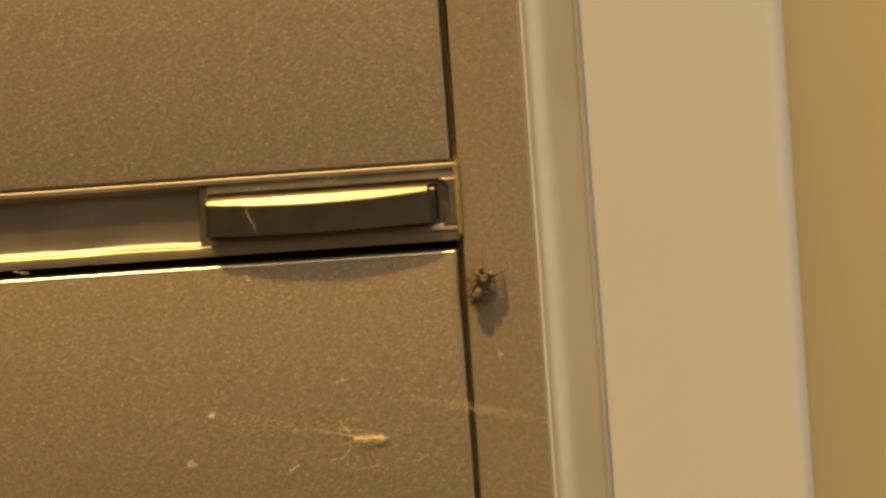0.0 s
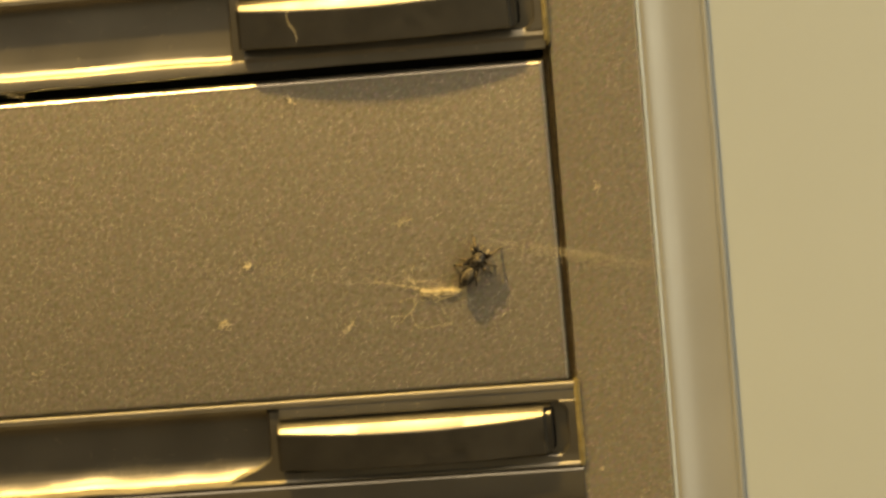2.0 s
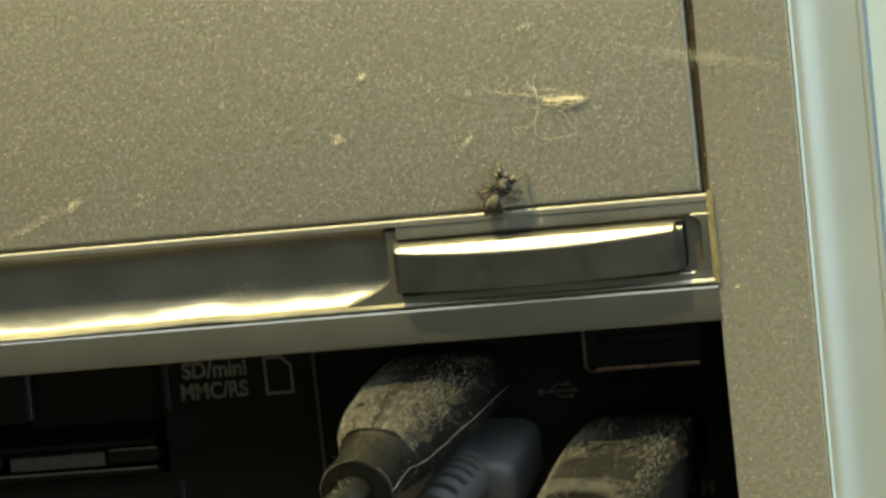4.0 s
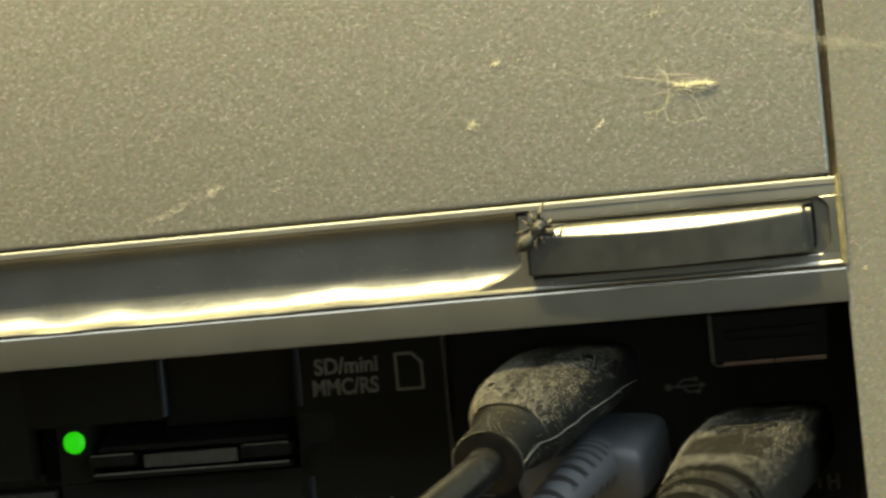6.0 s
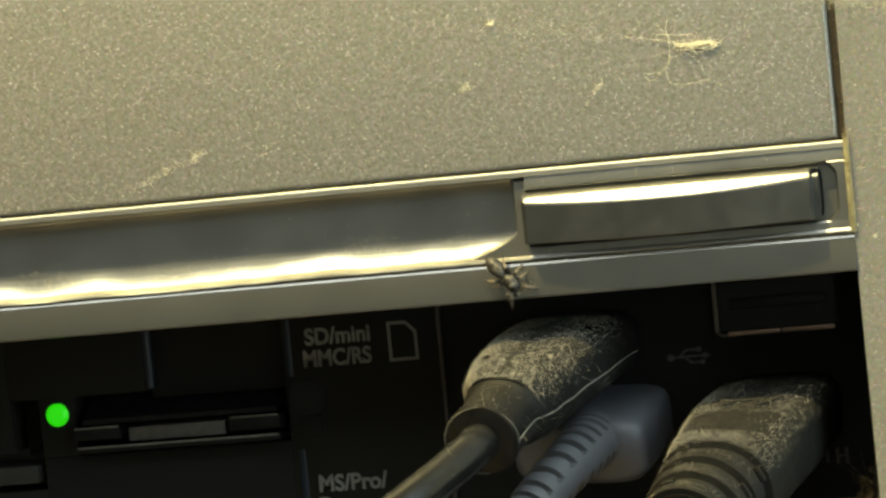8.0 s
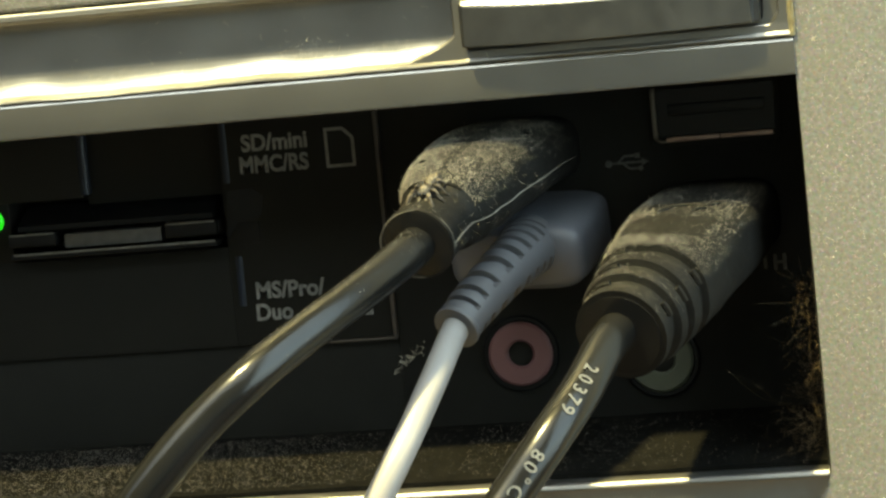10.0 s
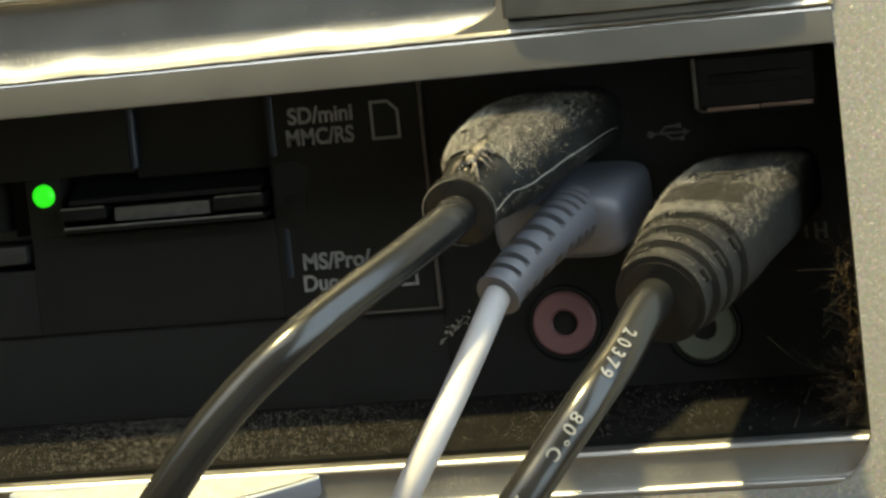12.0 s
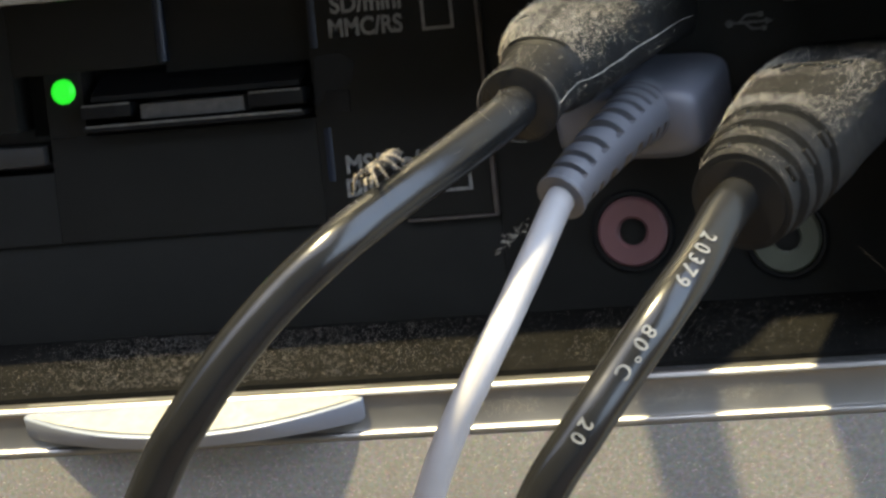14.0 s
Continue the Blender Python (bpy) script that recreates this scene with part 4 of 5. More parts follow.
def ringed_cable():
    t = thing("usb_cable", P(-1.30, 2.05, -1.80), "black plug with a ringed strain relief and printed cord, dusty", "cable", "cables in the ports")
    fine = smooth_path(RING_AXIS, 40)

    def form(s):
        w, h, sq = lerp_rows(RING_FORM, s)
        for a in (0.775, 0.865, 0.945):
            if abs(s - a) < 0.02:
                w, h = w - 0.075, h - 0.075
        return w, h, sq
    plug = part("plug", loft(fine, form, 40), RUBBER, t, "dusty black plug with ringed end")
    for s in (0.775, 0.865, 0.945):
        for a0 in (25, 115, 205, 295):
            pts = [tuple(surface_of(RING_AXIS, RING_FORM, s, a, -0.03)[0]) for a in range(a0 - 9, a0 + 10, 6)]
            part("ring_bridge", tube(pts, 0.035, 6, 2), RUBBER, plug)
    end, back = fine[-1], (fine[-1] - fine[-2]).normalized()
    # a dark disc in place of the shaded recess of the end
    part("end_face", loft([end + back * 0.0, end + back * 0.02], lambda s: (0.45, 0.45, 2.0), 32), GLOSS_BLACK, plug)
    cord = [(-1.92, -1.92, -2.42), (-2.035, -2.4, -2.535), (-2.23, -3.15, -2.91), (-2.515, -3.65, -3.29), (-2.90, -3.95, -3.79), (-3.27, -4.2, -4.28), (-3.74, -4.3, -4.95), (-4.7, -4.2, -6.8), (-5.6, -4.0, -8.8)]
    part("cord", tube(cord, 0.225, 24, 10), CORD, t, "thick glossy black cord with pale printing")
    # printing that runs along the cord
    line = smooth_path(cord, 10)

    def print_at(text, i, around, size):
        for k, ch in enumerate(text):
            f = i + k * 1.9
            a = int(f)
            p = line[a].lerp(line[a + 1], f - a)
            ahead = (line[a + 1] - line[a - 1]).normalized()
            side = (Vector((1, 0.25, 0)) - ahead * Vector((1, 0.25, 0)).dot(ahead)).normalized()
            front = ahead.cross(side)
            if front.y > 0:
                front = -front
            out = (front * math.cos(radians(around)) + side * math.sin(radians(around))).normalized()
            tall = ahead.cross(out).normalized()
            if tall.x < 0:
                tall = -tall
            m = Matrix((ahead, tall, ahead.cross(tall))).transposed().to_4x4()
            m.translation = P(*(p + out * 0.229 - tall * size * 0.35))
            part("print", lettering(ch, size * 0.92, m, 0.002, 0.003), CORD_PRINT, t, smooth=False)
    for s, a in ((0.40, 106), (0.41, 92), (0.40, 78), (0.445, 96), (0.445, 84)):
        part("emblem", tube([tuple(surface_of(RING_AXIS, RING_FORM, s - 0.012, a - 3)[0]), tuple(surface_of(RING_AXIS, RING_FORM, s, a, 0.012)[0]), tuple(surface_of(RING_AXIS, RING_FORM, s + 0.012, a + 3)[0])], 0.026, 6, 3), RUBBER, plug)
    print_at("20379", 17.6, 20, 0.23)
    print_at("80\u00b0C", 33, 8, 0.22)
    print_at("20", 48, 0, 0.21)

    def on_top(rng):
        while True:
            s = 0.10 + 0.64 * rng.random() ** 0.55 if rng.random() < 0.9 else rng.choice((0.75, 0.82, 0.905, 0.975)) + rng.uniform(-0.018, 0.018)
            a = rng.triangular(8, 175, 95)
            if not (0.50 < s < 0.63 and 58 < a < 128) or rng.random() < 0.12:
                return surface_of(RING_AXIS, RING_FORM, s, a)

    tagged(part("dust", fibres(5, 6000, on_top, 0.017, 0.0008), DUST, plug, "fine grey dust and lint", smooth=False), kind="stuff")


black_cable()
white_cable()
ringed_cable()


# ---- lint, dust and specks ----
def dust_things():
    t = thing("lint_tuft", P(-1.35, -0.02, 2.70), "small pale lint tuft with curled threads on the drive door", "lint")

    def core(rng):
        k = rng.uniform(-1, 1)
        return Vector((-1.60 + 0.24 * k, -0.012, 2.715 - 0.03 * k + rng.gauss(0, 0.022) * (1.2 - 0.5 * abs(k)))), Vector((0, -1, 0))
    tagged(part("tuft", fibres(11, 240, core, 0.03, 0.0012, 1.3), LINT, t, smooth=False), kind="stuff")
    for loop in ([(-1.74, 2.6), (-1.87, 2.59), (-1.95, 2.46), (-1.93, 2.32), (-1.82, 2.27), (-1.65, 2.28), (-1.47, 2.3)], [(-1.8, 2.67), (-1.69, 2.61), (-1.58, 2.51), (-1.54, 2.41), (-1.52, 2.36)],
                 [(-1.91, 2.88), (-1.89, 2.73), (-1.91, 2.56), (-2.01, 2.44), (-2.14, 2.43), (-2.21, 2.43), (-2.17, 2.36), (-2.09, 2.36), (-2.02, 2.44)], [(-2.09, 2.6), (-2.03, 2.64), (-1.93, 2.64), (-1.91, 2.58)],
                 [(-2.1, 2.82), (-1.96, 2.78), (-1.78, 2.74)], [(-2.4, 2.88), (-2.17, 2.83), (-1.9, 2.79)], [(-1.88, 3.05), (-1.92, 2.9), (-1.88, 2.74)], [(-2.02, 3.0), (-1.96, 2.9), (-1.89, 2.83)],
                 [(-2.03, 2.86), (-1.83, 2.84), (-1.57, 2.82)], [(-1.64, 2.57), (-1.55, 2.62), (-1.45, 2.62)]):
        part("thread", tube([(x, -0.015 - 0.01 * (i % 2), z) for i, (x, z) in enumerate(loop)], 0.0016, 5, 6), LINT, t)
    rng = random.Random(12)
    for _ in range(26):
        x, z = -1.60 + rng.uniform(-0.24, 0.12), 2.715 + rng.gauss(0, 0.022)
        n, tip = rng.uniform(0.08, 0.24), rng.gauss(-0.015, 0.02)
        part("strand", tube([(x, -0.012, z), (x + n * 0.5, -0.02 - rng.random() * 0.02, z + tip * 0.3 + rng.gauss(0, 0.008)), (x + n, -0.014, z + tip)], 0.0034, 5, 4), LINT, t)

    u = thing("lint_hair", P(-3.06, -0.24, 6.05), "single pale hair lying across the upper eject button", "lint")
    part("hair", tube([(-3.10, -0.225, 6.256), (-3.115, -0.232, 6.124), (-3.03, -0.236, 6.0), (-3.02, -0.228, 5.877)], 0.0022, 5, 6), LINT, u)

    def specks(name, label, seed, count, cx, cz, sx, sz, size, r, slope=0.0, mat=LINT):
        def place(rng):
            x = rng.gauss(0, sx)
            return Vector((cx + x, -0.004, cz + rng.gauss(0, sz) + x * slope)), Vector((0, -1, 0))
        ob = part(name, fibres(seed, count, place, size, r, 0.7), mat, None, label, smooth=False)
        tagged(ob, label, "dust", kind="stuff")
    specks("dust_speck", "pale dust speck on the drive door", 21, 60, -3.92, 3.19, 0.028, 0.018, 0.016, 0.003)
    specks("dust_speck", "pale dust smear on the drive door", 22, 130, -4.27, 2.485, 0.04, 0.03, 0.014, 0.002)
    specks("dust_speck", "wisp of pale lint on the drive door", 23, 30, -2.75, 2.34, 0.06, 0.045, 0.035, 0.0018, 0.7)
    specks("dust_speck", "wisp of pale lint on the drive door", 24, 26, -1.97, 3.58, 0.07, 0.03, 0.04, 0.002)
    specks("dust_speck", "pale crumb on the front stile", 25, 30, 0.43, 3.83, 0.02, 0.035, 0.014, 0.0025)
    specks("dust_speck", "pale crumb on the front stile", 26, 6, 0.20, 0.38, 0.012, 0.015, 0.03, 0.004)
    specks("dust_streak", "faint dusty streak across the drive door", 27, 3000, -3.1, 3.03, 0.85, 0.085, 0.008, 0.0008, -0.14, HAZE_DUST)
    specks("dust_streak", "faint dusty streak across the front stile", 28, 2600, 0.10, 3.02, 0.55, 0.05, 0.010, 0.0010, -0.22, HAZE_DUST)
    specks("dust_streak", "faint dusty streak across the drive door", 29, 220, -8.10, 1.79, 0.26, 0.03, 0.02, 0.0011, 0.42)
    specks("dust_smear", "pale smear of dust on the drive door", 30, 110, -7.59, 1.99, 0.05, 0.03, 0.018, 0.0013, 0.5)
    specks("dust_smear", "pale smear of dust on the drive door", 31, 40, -6.66, 2.01, 0.06, 0.04, 0.016, 0.0012, 0.3)
    specks("dust_smear", "pale smear of dust on the drive door", 32, 300, -7.6, 4.9, 0.2, 0.1, 0.03, 0.0014)
    specks("dust_speck", "short pale lint wisps on the chrome surround", 34, 34, -1.88, 6.57, 0.12, 0.06, 0.045, 0.0012)
    specks("dust_smear", "pale smudge of dust near the door's upper edge", 37, 420, -7.19, 5.08, 0.12, 0.06, 0.02, 0.001, 0.2, HAZE_DUST)
    specks("dust_scratch", "fine pale scratch on the drive door", 35, 60, -6.61, 5.495, 0.06, 0.006, 0.02, 0.0011, -0.28)
    specks("dust_scratch", "fine pale scratch on the drive door", 36, 30, -4.395, 5.185, 0.02, 0.005, 0.018, 0.0011, -0.7)
    specks("dust_speck", "tiny pale scratch fluff under the button", 33, 40, -3.22, 5.19, 0.045, 0.012, 0.03, 0.002, -0.8)

    def anywhere(rng):
        return Vector((rng.uniform(-11, 1.0), -0.003, rng.uniform(1.5, 8.5))), Vector((0, -1, 0))

    def clear(rng):
        while True:
            p, out = anywhere(rng)
            if not 5.38 < p.z < 6.72:
                return p, out
    tagged(part("fine_dust", fibres(40, 1500, clear, 0.022, 0.0012, 0.7), LINT, None, smooth=False), "fine pale dust scattered over the front", "dust", kind="stuff")

    def lower(rng):
        return Vector((rng.uniform(-0.0, 1.0), -0.003, rng.uniform(-6, 1.5))), Vector((0, -1, 0))
    tagged(part("fine_dust", fibres(41, 300, lower, 0.022, 0.0013, 0.7), LINT, None, smooth=False), "fine pale dust on the front stile", "dust", kind="stuff")

    # dust on the sill, and the brown tangle in the bay's corner
    def on_sill(rng):
        y = rng.uniform(0.25, 1.9)
        x = rng.triangular(-11.5, -4.2, -9.0) if rng.random() < 0.85 else rng.triangular(-4.4, -0.3, -4.4)
        return Vector((x, y, -4.36 + (y - 0.36) / 1.49 * 0.27 + 0.012)), Vector((0, -0.2, 1))
    bm = fibres(42, 10000, on_sill, 0.013, 0.0012)
    crumbs(43, 500, on_sill, 0.007, bm)
    tagged(part("sill_dust", bm, SILL_DUST, None, smooth=False), "grey dust and crumbs on the bay's sill", "dust", kind="stuff")

    def corner(rng):
        z = -4.3 + 1.9 * rng.random() ** 1.8
        return Vector((-0.05 - abs(rng.gauss(0, 0.16)) * (1.6 if z < -3.7 else 0.7), rng.uniform(0.15, 1.4), z)), Vector((-1, -0.3, 0))
    tagged(part("dust_tangle", fibres(44, 520, corner, 0.09, 0.0008, 1.8), BROWN_DUST, None, smooth=False), "brown tangle of dust in the bay's corner", "dust", kind="stuff")

    # brown stains on the lip's rounded end, pale scuffs along it
    def lip(rng):
        x = -0.18 - abs(rng.gauss(0, 0.3))
        return Vector((x, 0.043, -4.80 + rng.gauss(0, 0.06) + 0.2 * x)), Vector((0, -1, 0))
    tagged(part("lip_stain", fibres(47, 900, lip, 0.012, 0.0012), BROWN_DUST, None, smooth=False), "brown stain on the lip's rounded end", "dust", kind="stuff")

    def scuff(rng):
        return Vector((rng.choice((-4.9, -3.2, -2.4)) + rng.gauss(0, 0.18), 0.043, -4.76 + rng.gauss(0, 0.07))), Vector((0, -1, 0))
    tagged(part("lip_scuff", fibres(48, 1200, scuff, 0.012, 0.0008), HAZE_DUST, None, smooth=False), "pale dusty scuffs along the lower lip", "dust", kind="stuff")

    # grime along the joints
    def joints(rng):
        k = rng.random()
        if k < 0.35:
            return Vector((rng.gauss(-0.012, 0.014), -0.03, rng.choice((rng.uniform(0.5, 1.6), rng.uniform(5.6, 6.8))))), Vector((0, -1, 0))
        if k < 0.7:
            return Vector((rng.uniform(-9, -0.1), 0.02, rng.choice((1.50, 6.70)) + rng.gauss(0, 0.008))), Vector((0, -1, 0))
        return Vector((rng.uniform(-0.1, 0.02), 0.1, rng.uniform(1.6, 8.5))), Vector((0, -1, 0))
    tagged(part("joint_grime", fibres(45, 2600, joints, 0.025, 0.0016, 0.7), YELLOW_DUST, None, smooth=False), "yellowish grime along the joints of the doors", "dust", kind="stuff")

    # hairs and crumbs on the chrome strips
    def strips(rng):
        k, low = rng.random(), rng.choice((0.0, 5.2, 5.2))
        if k < 0.5:
            h = rng.uniform(0.70, 1.30)
            return Vector((rng.uniform(-9, -4), 0.178 - (0.08 * (1.3 - h) if low else 0.0), low + h)), Vector((0, -1, 0))
        if k < 0.8:
            return Vector((rng.uniform(-3.6, -0.5), -0.008, low + rng.uniform(1.28, 1.40))), Vector((0, -1, 0))
        return Vector((rng.uniform(-9, -0.5), -0.03, low + rng.uniform(0.40, 0.47))), Vector((0, -1, 0))
    tagged(part("strip_lint", fibres(49, 150, strips, 0.035, 0.0011, 0.9), LINT, None, smooth=False), "fine lint and crumbs on the chrome strips", "dust", kind="stuff")

    # grime along the foot of the scoops
    def foot(rng):
        x = rng.uniform(-10, -4.4)
        h = 0.56 + abs(rng.gauss(0, 0.10)) * (0.6 + noise.noise(Vector((x * 1.3, 0.0, 4.4))))
        return Vector((x, 0.10 + 0.25 * max(0.0, min(0.3, h - 0.57)), h)), Vector((0, -1, 0.3))
    tagged(part("groove_grime", fibres(50, 2600, foot, 0.02, 0.0008, 0.9), HAZE_DUST, None, smooth=False), "pale film of grime along the foot of the grip strip", "dust", kind="stuff")

    # faint marks on the port panel
    def panel(rng):
        k = rng.random()
        return Vector((-5.40 + 0.35 * k + rng.gauss(0, 0.03), 1.985, -3.32 + 0.25 * k + rng.gauss(0, 0.03))), Vector((0, -1, 0))
    tagged(part("panel_dust", fibres(46, 40, panel, 0.05, 0.003, 0.7), DUST, None, smooth=False), "pale dust mark on the port panel", "dust", kind="stuff")


dust_things()


# ---- the spider ----
def spider():
    t = thing("jumping_spider", P(0.22, -0.0, 4.84), "small dark jumping spider with pale hair patches", "spider")

    def local_part(name, bm, mat, parent=t, label=""):
        crisp(bm)
        me = bpy.data.meshes.new(name)
        bm.to_mesh(me)
        bm.free()
        me.materials.append(mat)
        ob = new(name, me)
        ob.parent = parent
        return tagged(ob, label) if label else ob
    bm = ball((0.10, 0, 0.115), (0.115, 0.088, 0.075), seg=20)
    for v in bm.verts:
        if v.co.x > 0.0015:
            v.co.z *= 1.06
    head = local_part("cephalothorax", bm, FUR, label="dark furry head and chest")
    abdomen = local_part("abdomen", ball((-0.14, 0, 0.105), (0.145, 0.092, 0.08), seg=20), FUR, label="dark abdomen with pale stripe")
    local_part("stripe", ball((-0.125, 0, 0.148), (0.105, 0.066, 0.040), seg=14), MOTTLED_FUR, abdomen, "pale mottled hair on the back")
    local_part("brow", ball((0.12, 0, 0.172), (0.045, 0.045, 0.019), seg=12), PALE_FUR, head, "pale hair patch")
    for y, r, x in ((0.026, 0.024, 0.205), (-0.026, 0.024, 0.205), (0.066, 0.014, 0.185), (-0.066, 0.014, 0.185)):
        local_part("eye", ball((x, y, 0.135), (r, r, r), seg=12), EYE, head)
    for s in (1, -1):
        bm = tube([(0.19, 0.03 * s, 0.09), (0.24, 0.045 * s, 0.075), (0.255, 0.04 * s, 0.03)], 0.016, 7, 4, None, True)
        local_part("palp", bm, PALE_FUR, head)
        local_part("spinneret", tube([(-0.27, 0.012 * s, 0.09), (-0.31, 0.016 * s, 0.08)], 0.010, 6, 3, None, True), FUR, abdomen)
    # fine hairs
    rng = random.Random(9)
    for owner, c, rad in ((head, Vector((0.10, 0, 0.115)), Vector((0.115, 0.088, 0.075))), (abdomen, Vector((-0.14, 0, 0.105)), Vector((0.145, 0.092, 0.08)))):
        bm = bmesh.new()
        for _ in range(130):
            d = Vector((rng.gauss(0, 1), rng.gauss(0, 1), abs(rng.gauss(0, 1)))).normalized()
            p = c + Vector((d.x * rad.x, d.y * rad.y, d.z * rad.z))
            q = p + d * 0.022 + Vector((-0.018, rng.gauss(0, 0.006), 0))
            side = d.orthogonal().normalized() * 0.0022
            vs = [bm.verts.new(k * 0.01) for k in (p + side, p - side, q)]
            bm.faces.new(vs)
        local_part("hair", bm, PALE_FUR, owner)["kind"] = "stuff"
    legs = []
    for s in (1, -1):
        for i, (x, a, reach, thick) in enumerate(((0.165, 36, 0.215, 0.021), (0.12, 68, 0.17, 0.016), (0.07, 112, 0.17, 0.015), (0.02, 146, 0.215, 0.017))):
            leg = new("leg")
            leg.parent = t
            leg.location = Vector((x, 0.055 * s, 0.085)) * 0.01
            d = Vector((math.cos(radians(a)), s * math.sin(radians(a)), 0))
            pts = [Vector((0, 0, 0)), d * reach * 0.40 + Vector((0, 0, 0.075)), d * reach * 0.62 + Vector((0, 0, 0.045)), d * reach * 0.86 + Vector((0, 0, -0.045)), d * reach * 1.08 + Vector((0, 0, -0.083))]
            radii = [thick, thick * 1.15, thick * 0.9, thick * 0.65, thick * 0.3]
            for j, word in enumerate(("femur", "tibia", "metatarsus", "foot")):
                line = [pts[j].lerp(pts[j + 1], k / 4) for k in range(5)]
                bm = loft(line, lambda u, j=j: ((radii[j] + (radii[j + 1] - radii[j]) * u) * (1 + 0.18 * math.sin(math.pi * u)),) * 2 + (2.0,), 8, Vector((0.3, 0.2, 1)), True, None, True)
                local_part(word, bm, LEG_FUR if j in (1, 2) else FUR, leg)
            legs.append((leg, i, s))
    return t, legs


SPIDER, LEGS = spider()
FRONT = Vector((0, -1, 0))


def stand(x, y, z, out, ahead):
    """The spider's pose: feet at the place in centimetres, its back to out, its head to ahead."""
    n = Vector(out).normalized()
    h = Vector(ahead)
    h = (h - n * h.dot(n)).normalized()
    m = Matrix((h, n.cross(h), n)).transposed().to_4x4()
    m.translation = P(x, y, z)
    return m


def heading(degrees):
    return Vector((math.cos(radians(degrees)), 0, math.sin(radians(degrees))))


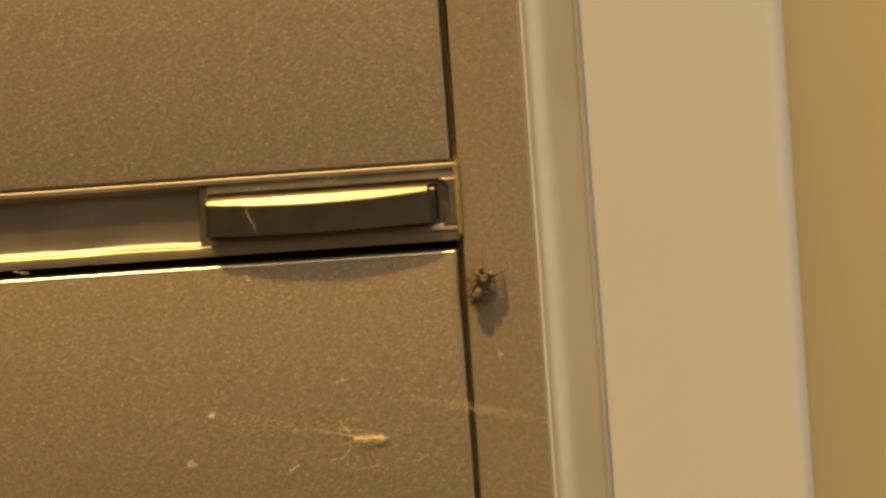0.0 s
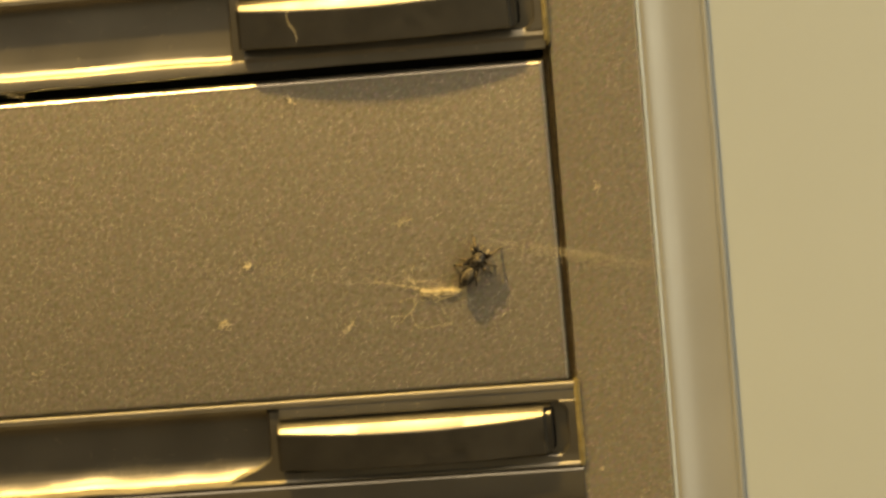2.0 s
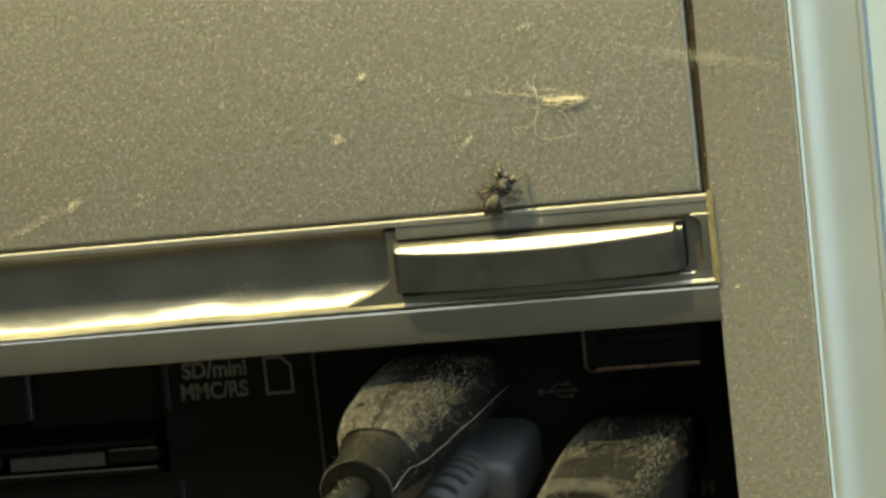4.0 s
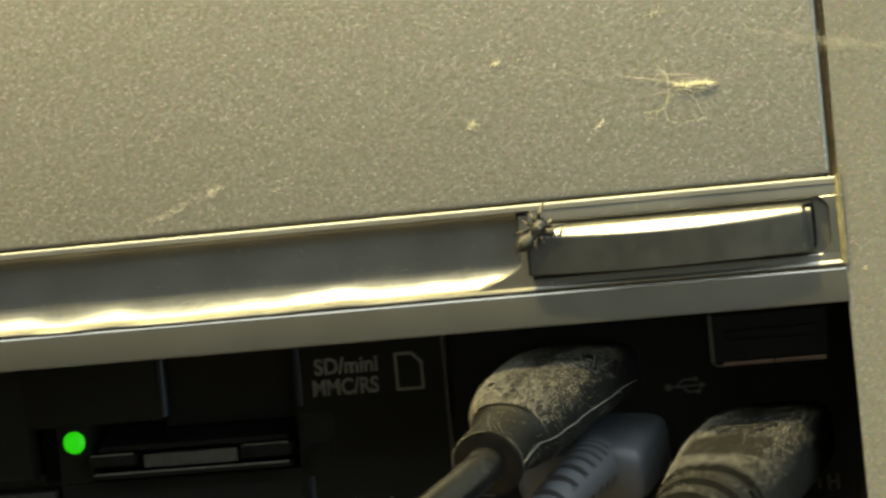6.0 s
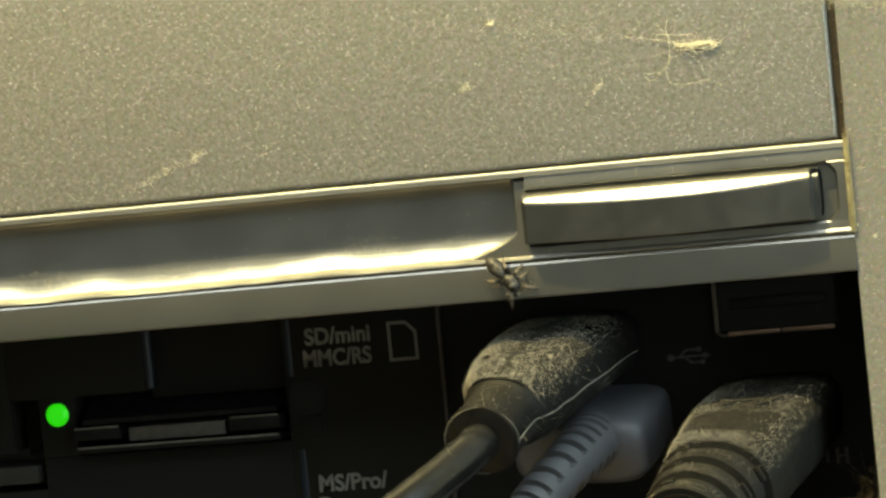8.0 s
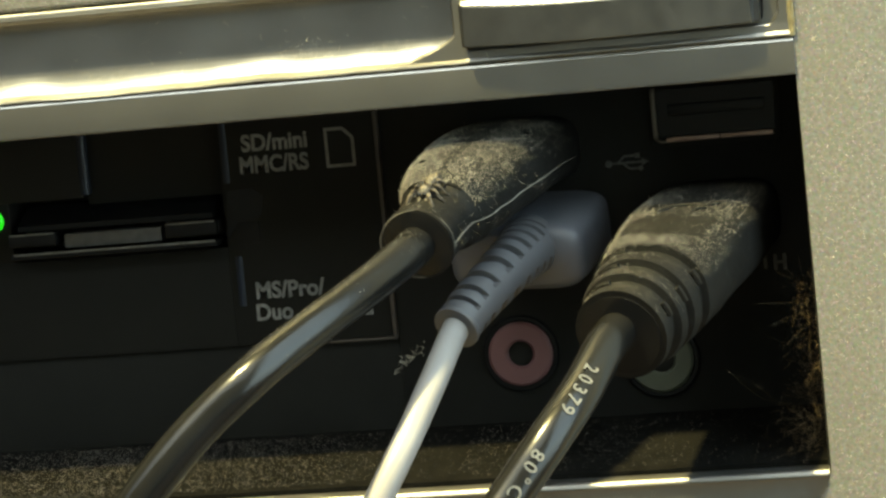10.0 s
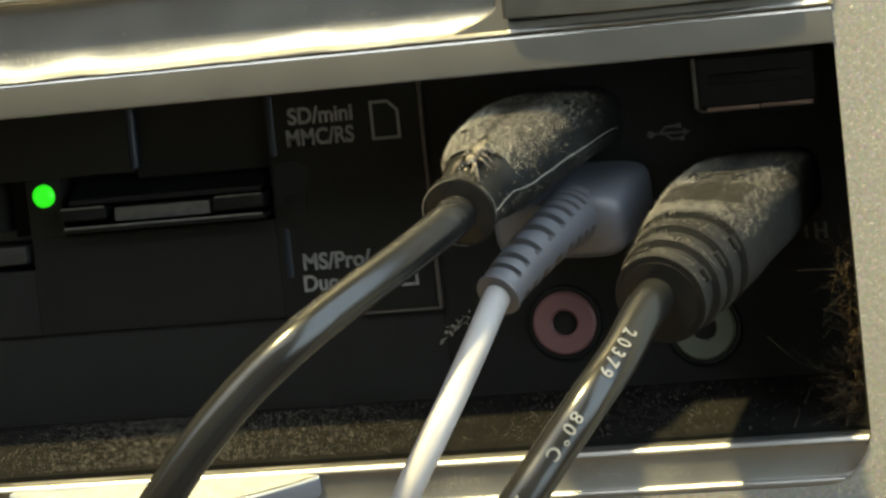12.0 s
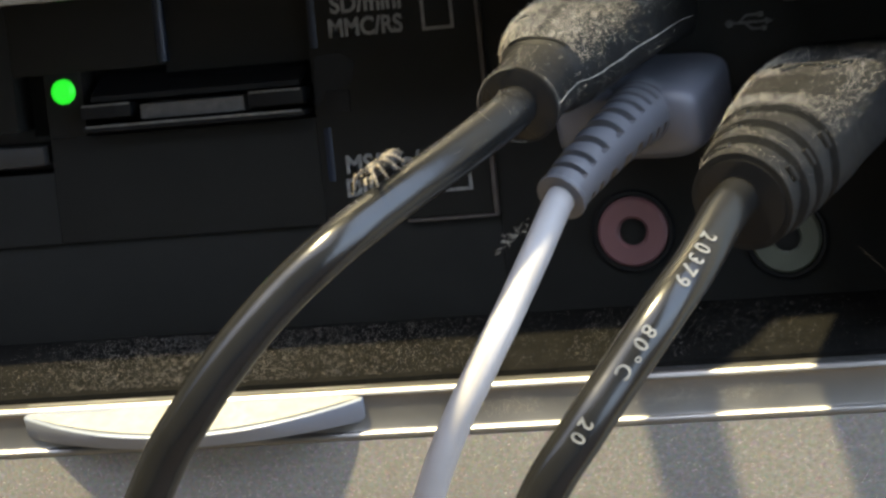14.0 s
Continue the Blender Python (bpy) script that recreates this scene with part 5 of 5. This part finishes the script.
# seconds, place of the feet in centimetres, way of the back, way of the head
CRAWL = [
    (0.0, (0.22, 0.0, 4.84), FRONT, heading(62)), (0.4, (0.20, 0.0, 4.78), FRONT, heading(62)), (0.7, (0.16, 0.0, 4.60), FRONT, heading(66)), (1.0, (0.18, 0.0, 4.35), FRONT, heading(64)),
    (1.25, (-0.05, 0.0, 4.10), FRONT, heading(50)), (1.5, (-0.42, 0.0, 3.78), FRONT, heading(40)), (1.75, (-0.80, 0.0, 3.36), FRONT, heading(48)), (2.0, (-1.14, 0.0, 2.98), FRONT, heading(52)),
    (2.5, (-1.45, 0.0, 2.83), FRONT, heading(60)), (2.75, (-1.66, 0.0, 2.46), FRONT, heading(60)), (3.0, (-1.88, 0.0, 2.15), FRONT, heading(58)), (3.2, (-1.95, 0.0, 2.14), FRONT, heading(60)),
    (3.8, (-2.3, 0.0, 1.80), FRONT, heading(55)), (4.5, (-2.8, -0.02, 1.50), FRONT, heading(48)), (5.0, (-3.15, -0.06, 1.26), FRONT, heading(40)), (5.3, (-3.25, -0.11, 1.20), FRONT, heading(36)),
    (5.5, (-3.30, -0.12, 1.19), FRONT, heading(40)), (6.0, (-3.64, -0.11, 1.13), FRONT, heading(42)), (6.5, (-3.70, -0.10, 1.08), FRONT, heading(48)), (7.0, (-3.97, -0.02, 0.99), FRONT, heading(62)),
    (7.2, (-4.00, 0.0, 0.97), FRONT, heading(66)), (7.6, (-4.02, -0.02, 0.66), FRONT, heading(30)), (7.9, (-4.02, -0.04, 0.36), FRONT, heading(-30)), (8.2, (-4.02, -0.03, 0.14), Vector((0, -1, -0.1)), heading(-80)),
    (8.5, (-4.00, -0.30, -0.30), Vector((0, -0.9, 0.5)), Vector((0, 0.1, -1))), (8.8, (-3.88, -0.62, -0.628), Vector((0, -0.5, 1)), Vector((-0.3, -1, -0.5))), (9.3, (-3.77, -0.87, -0.747), Vector((0, -0.45, 1)), Vector((-0.25, -1, -0.4))),
    (9.6, (-3.89, -0.95, -0.777), Vector((0, -0.45, 1)), Vector((-0.25, -1, -0.4))), (10.0, (-4.05, -1.11, -0.927), Vector((-0.1, -0.45, 1)), Vector((-0.25, -1, -0.4))), (10.5, (-3.95, -1.09, -0.917), Vector((-0.1, -0.45, 1)), Vector((-0.2, -1, -0.4))), (11.0, (-3.95, -1.09, -0.907), Vector((-0.1, -0.45, 1)), Vector((-0.2, -1, -0.4))),
    (11.5, (-4.04, -1.11, -0.917), Vector((-0.1, -0.45, 1)), Vector((-0.25, -1, -0.4))), (12.0, (-3.98, -1.15, -0.937), Vector((-0.1, -0.45, 1)), Vector((-0.25, -1, -0.4))), (12.25, (-4.04, -1.33, -0.997), Vector((-0.2, -0.35, 1)), Vector((-0.5, -1, -0.5))), (12.5, (-4.10, -1.50, -1.077), Vector((-0.3, -0.2, 1)), Vector((-0.6, -1, -0.5))),
    (12.75, (-4.37, -2.00, -1.355), Vector((-0.35, -0.2, 1)), Vector((-0.5, -1, -0.45))), (13.0, (-4.69, -2.46, -1.593), Vector((-0.35, -0.2, 1)), Vector((-0.5, -1, -0.45))), (13.25, (-4.99, -2.88, -1.749), Vector((-0.4, -0.2, 1)), Vector((-0.5, -1, -0.45))),
    (13.5, (-5.18, -3.18, -1.863), Vector((-0.4, -0.2, 1)), Vector((-0.5, -1, -0.45))), (14.0, (-5.15, -3.15, -1.853), Vector((-0.4, -0.2, 1)), Vector((-0.5, -1, -0.45)))]


def motions():
    walk(SPIDER, [(t, stand(*p, out, ahead)) for t, p, out, ahead in CRAWL])
    # the legs swing in two sets of four while the spider travels
    for leg, i, s in LEGS:
        base = leg.location.copy()
        rows = []
        phase = 0.0
        for k in range(0, 141, 1):
            t = k / 10
            a = max(j for j in range(len(CRAWL) - 1) if CRAWL[j][0] <= t + 1e-6 or j == 0)
            speed = (Vector(CRAWL[a + 1][1]) - Vector(CRAWL[a][1])).length / (CRAWL[a + 1][0] - CRAWL[a][0])
            pace = min(1.0, speed / 0.5)
            phase += 0.1 * 2 * math.pi * 3.1 * pace
            swing = math.sin(phase + (math.pi if (i + (s > 0)) % 2 else 0.0))
            lift = max(0.0, math.cos(phase + (math.pi if (i + (s > 0)) % 2 else 0.0)))
            m = Matrix.Translation(base) @ pose(0, 0, 0, 0, 0, s * 13 * swing * pace) @ pose(0, 0, 0, s * 9 * lift * pace)
            rows.append((t, m))
        walk(leg, rows)


motions()
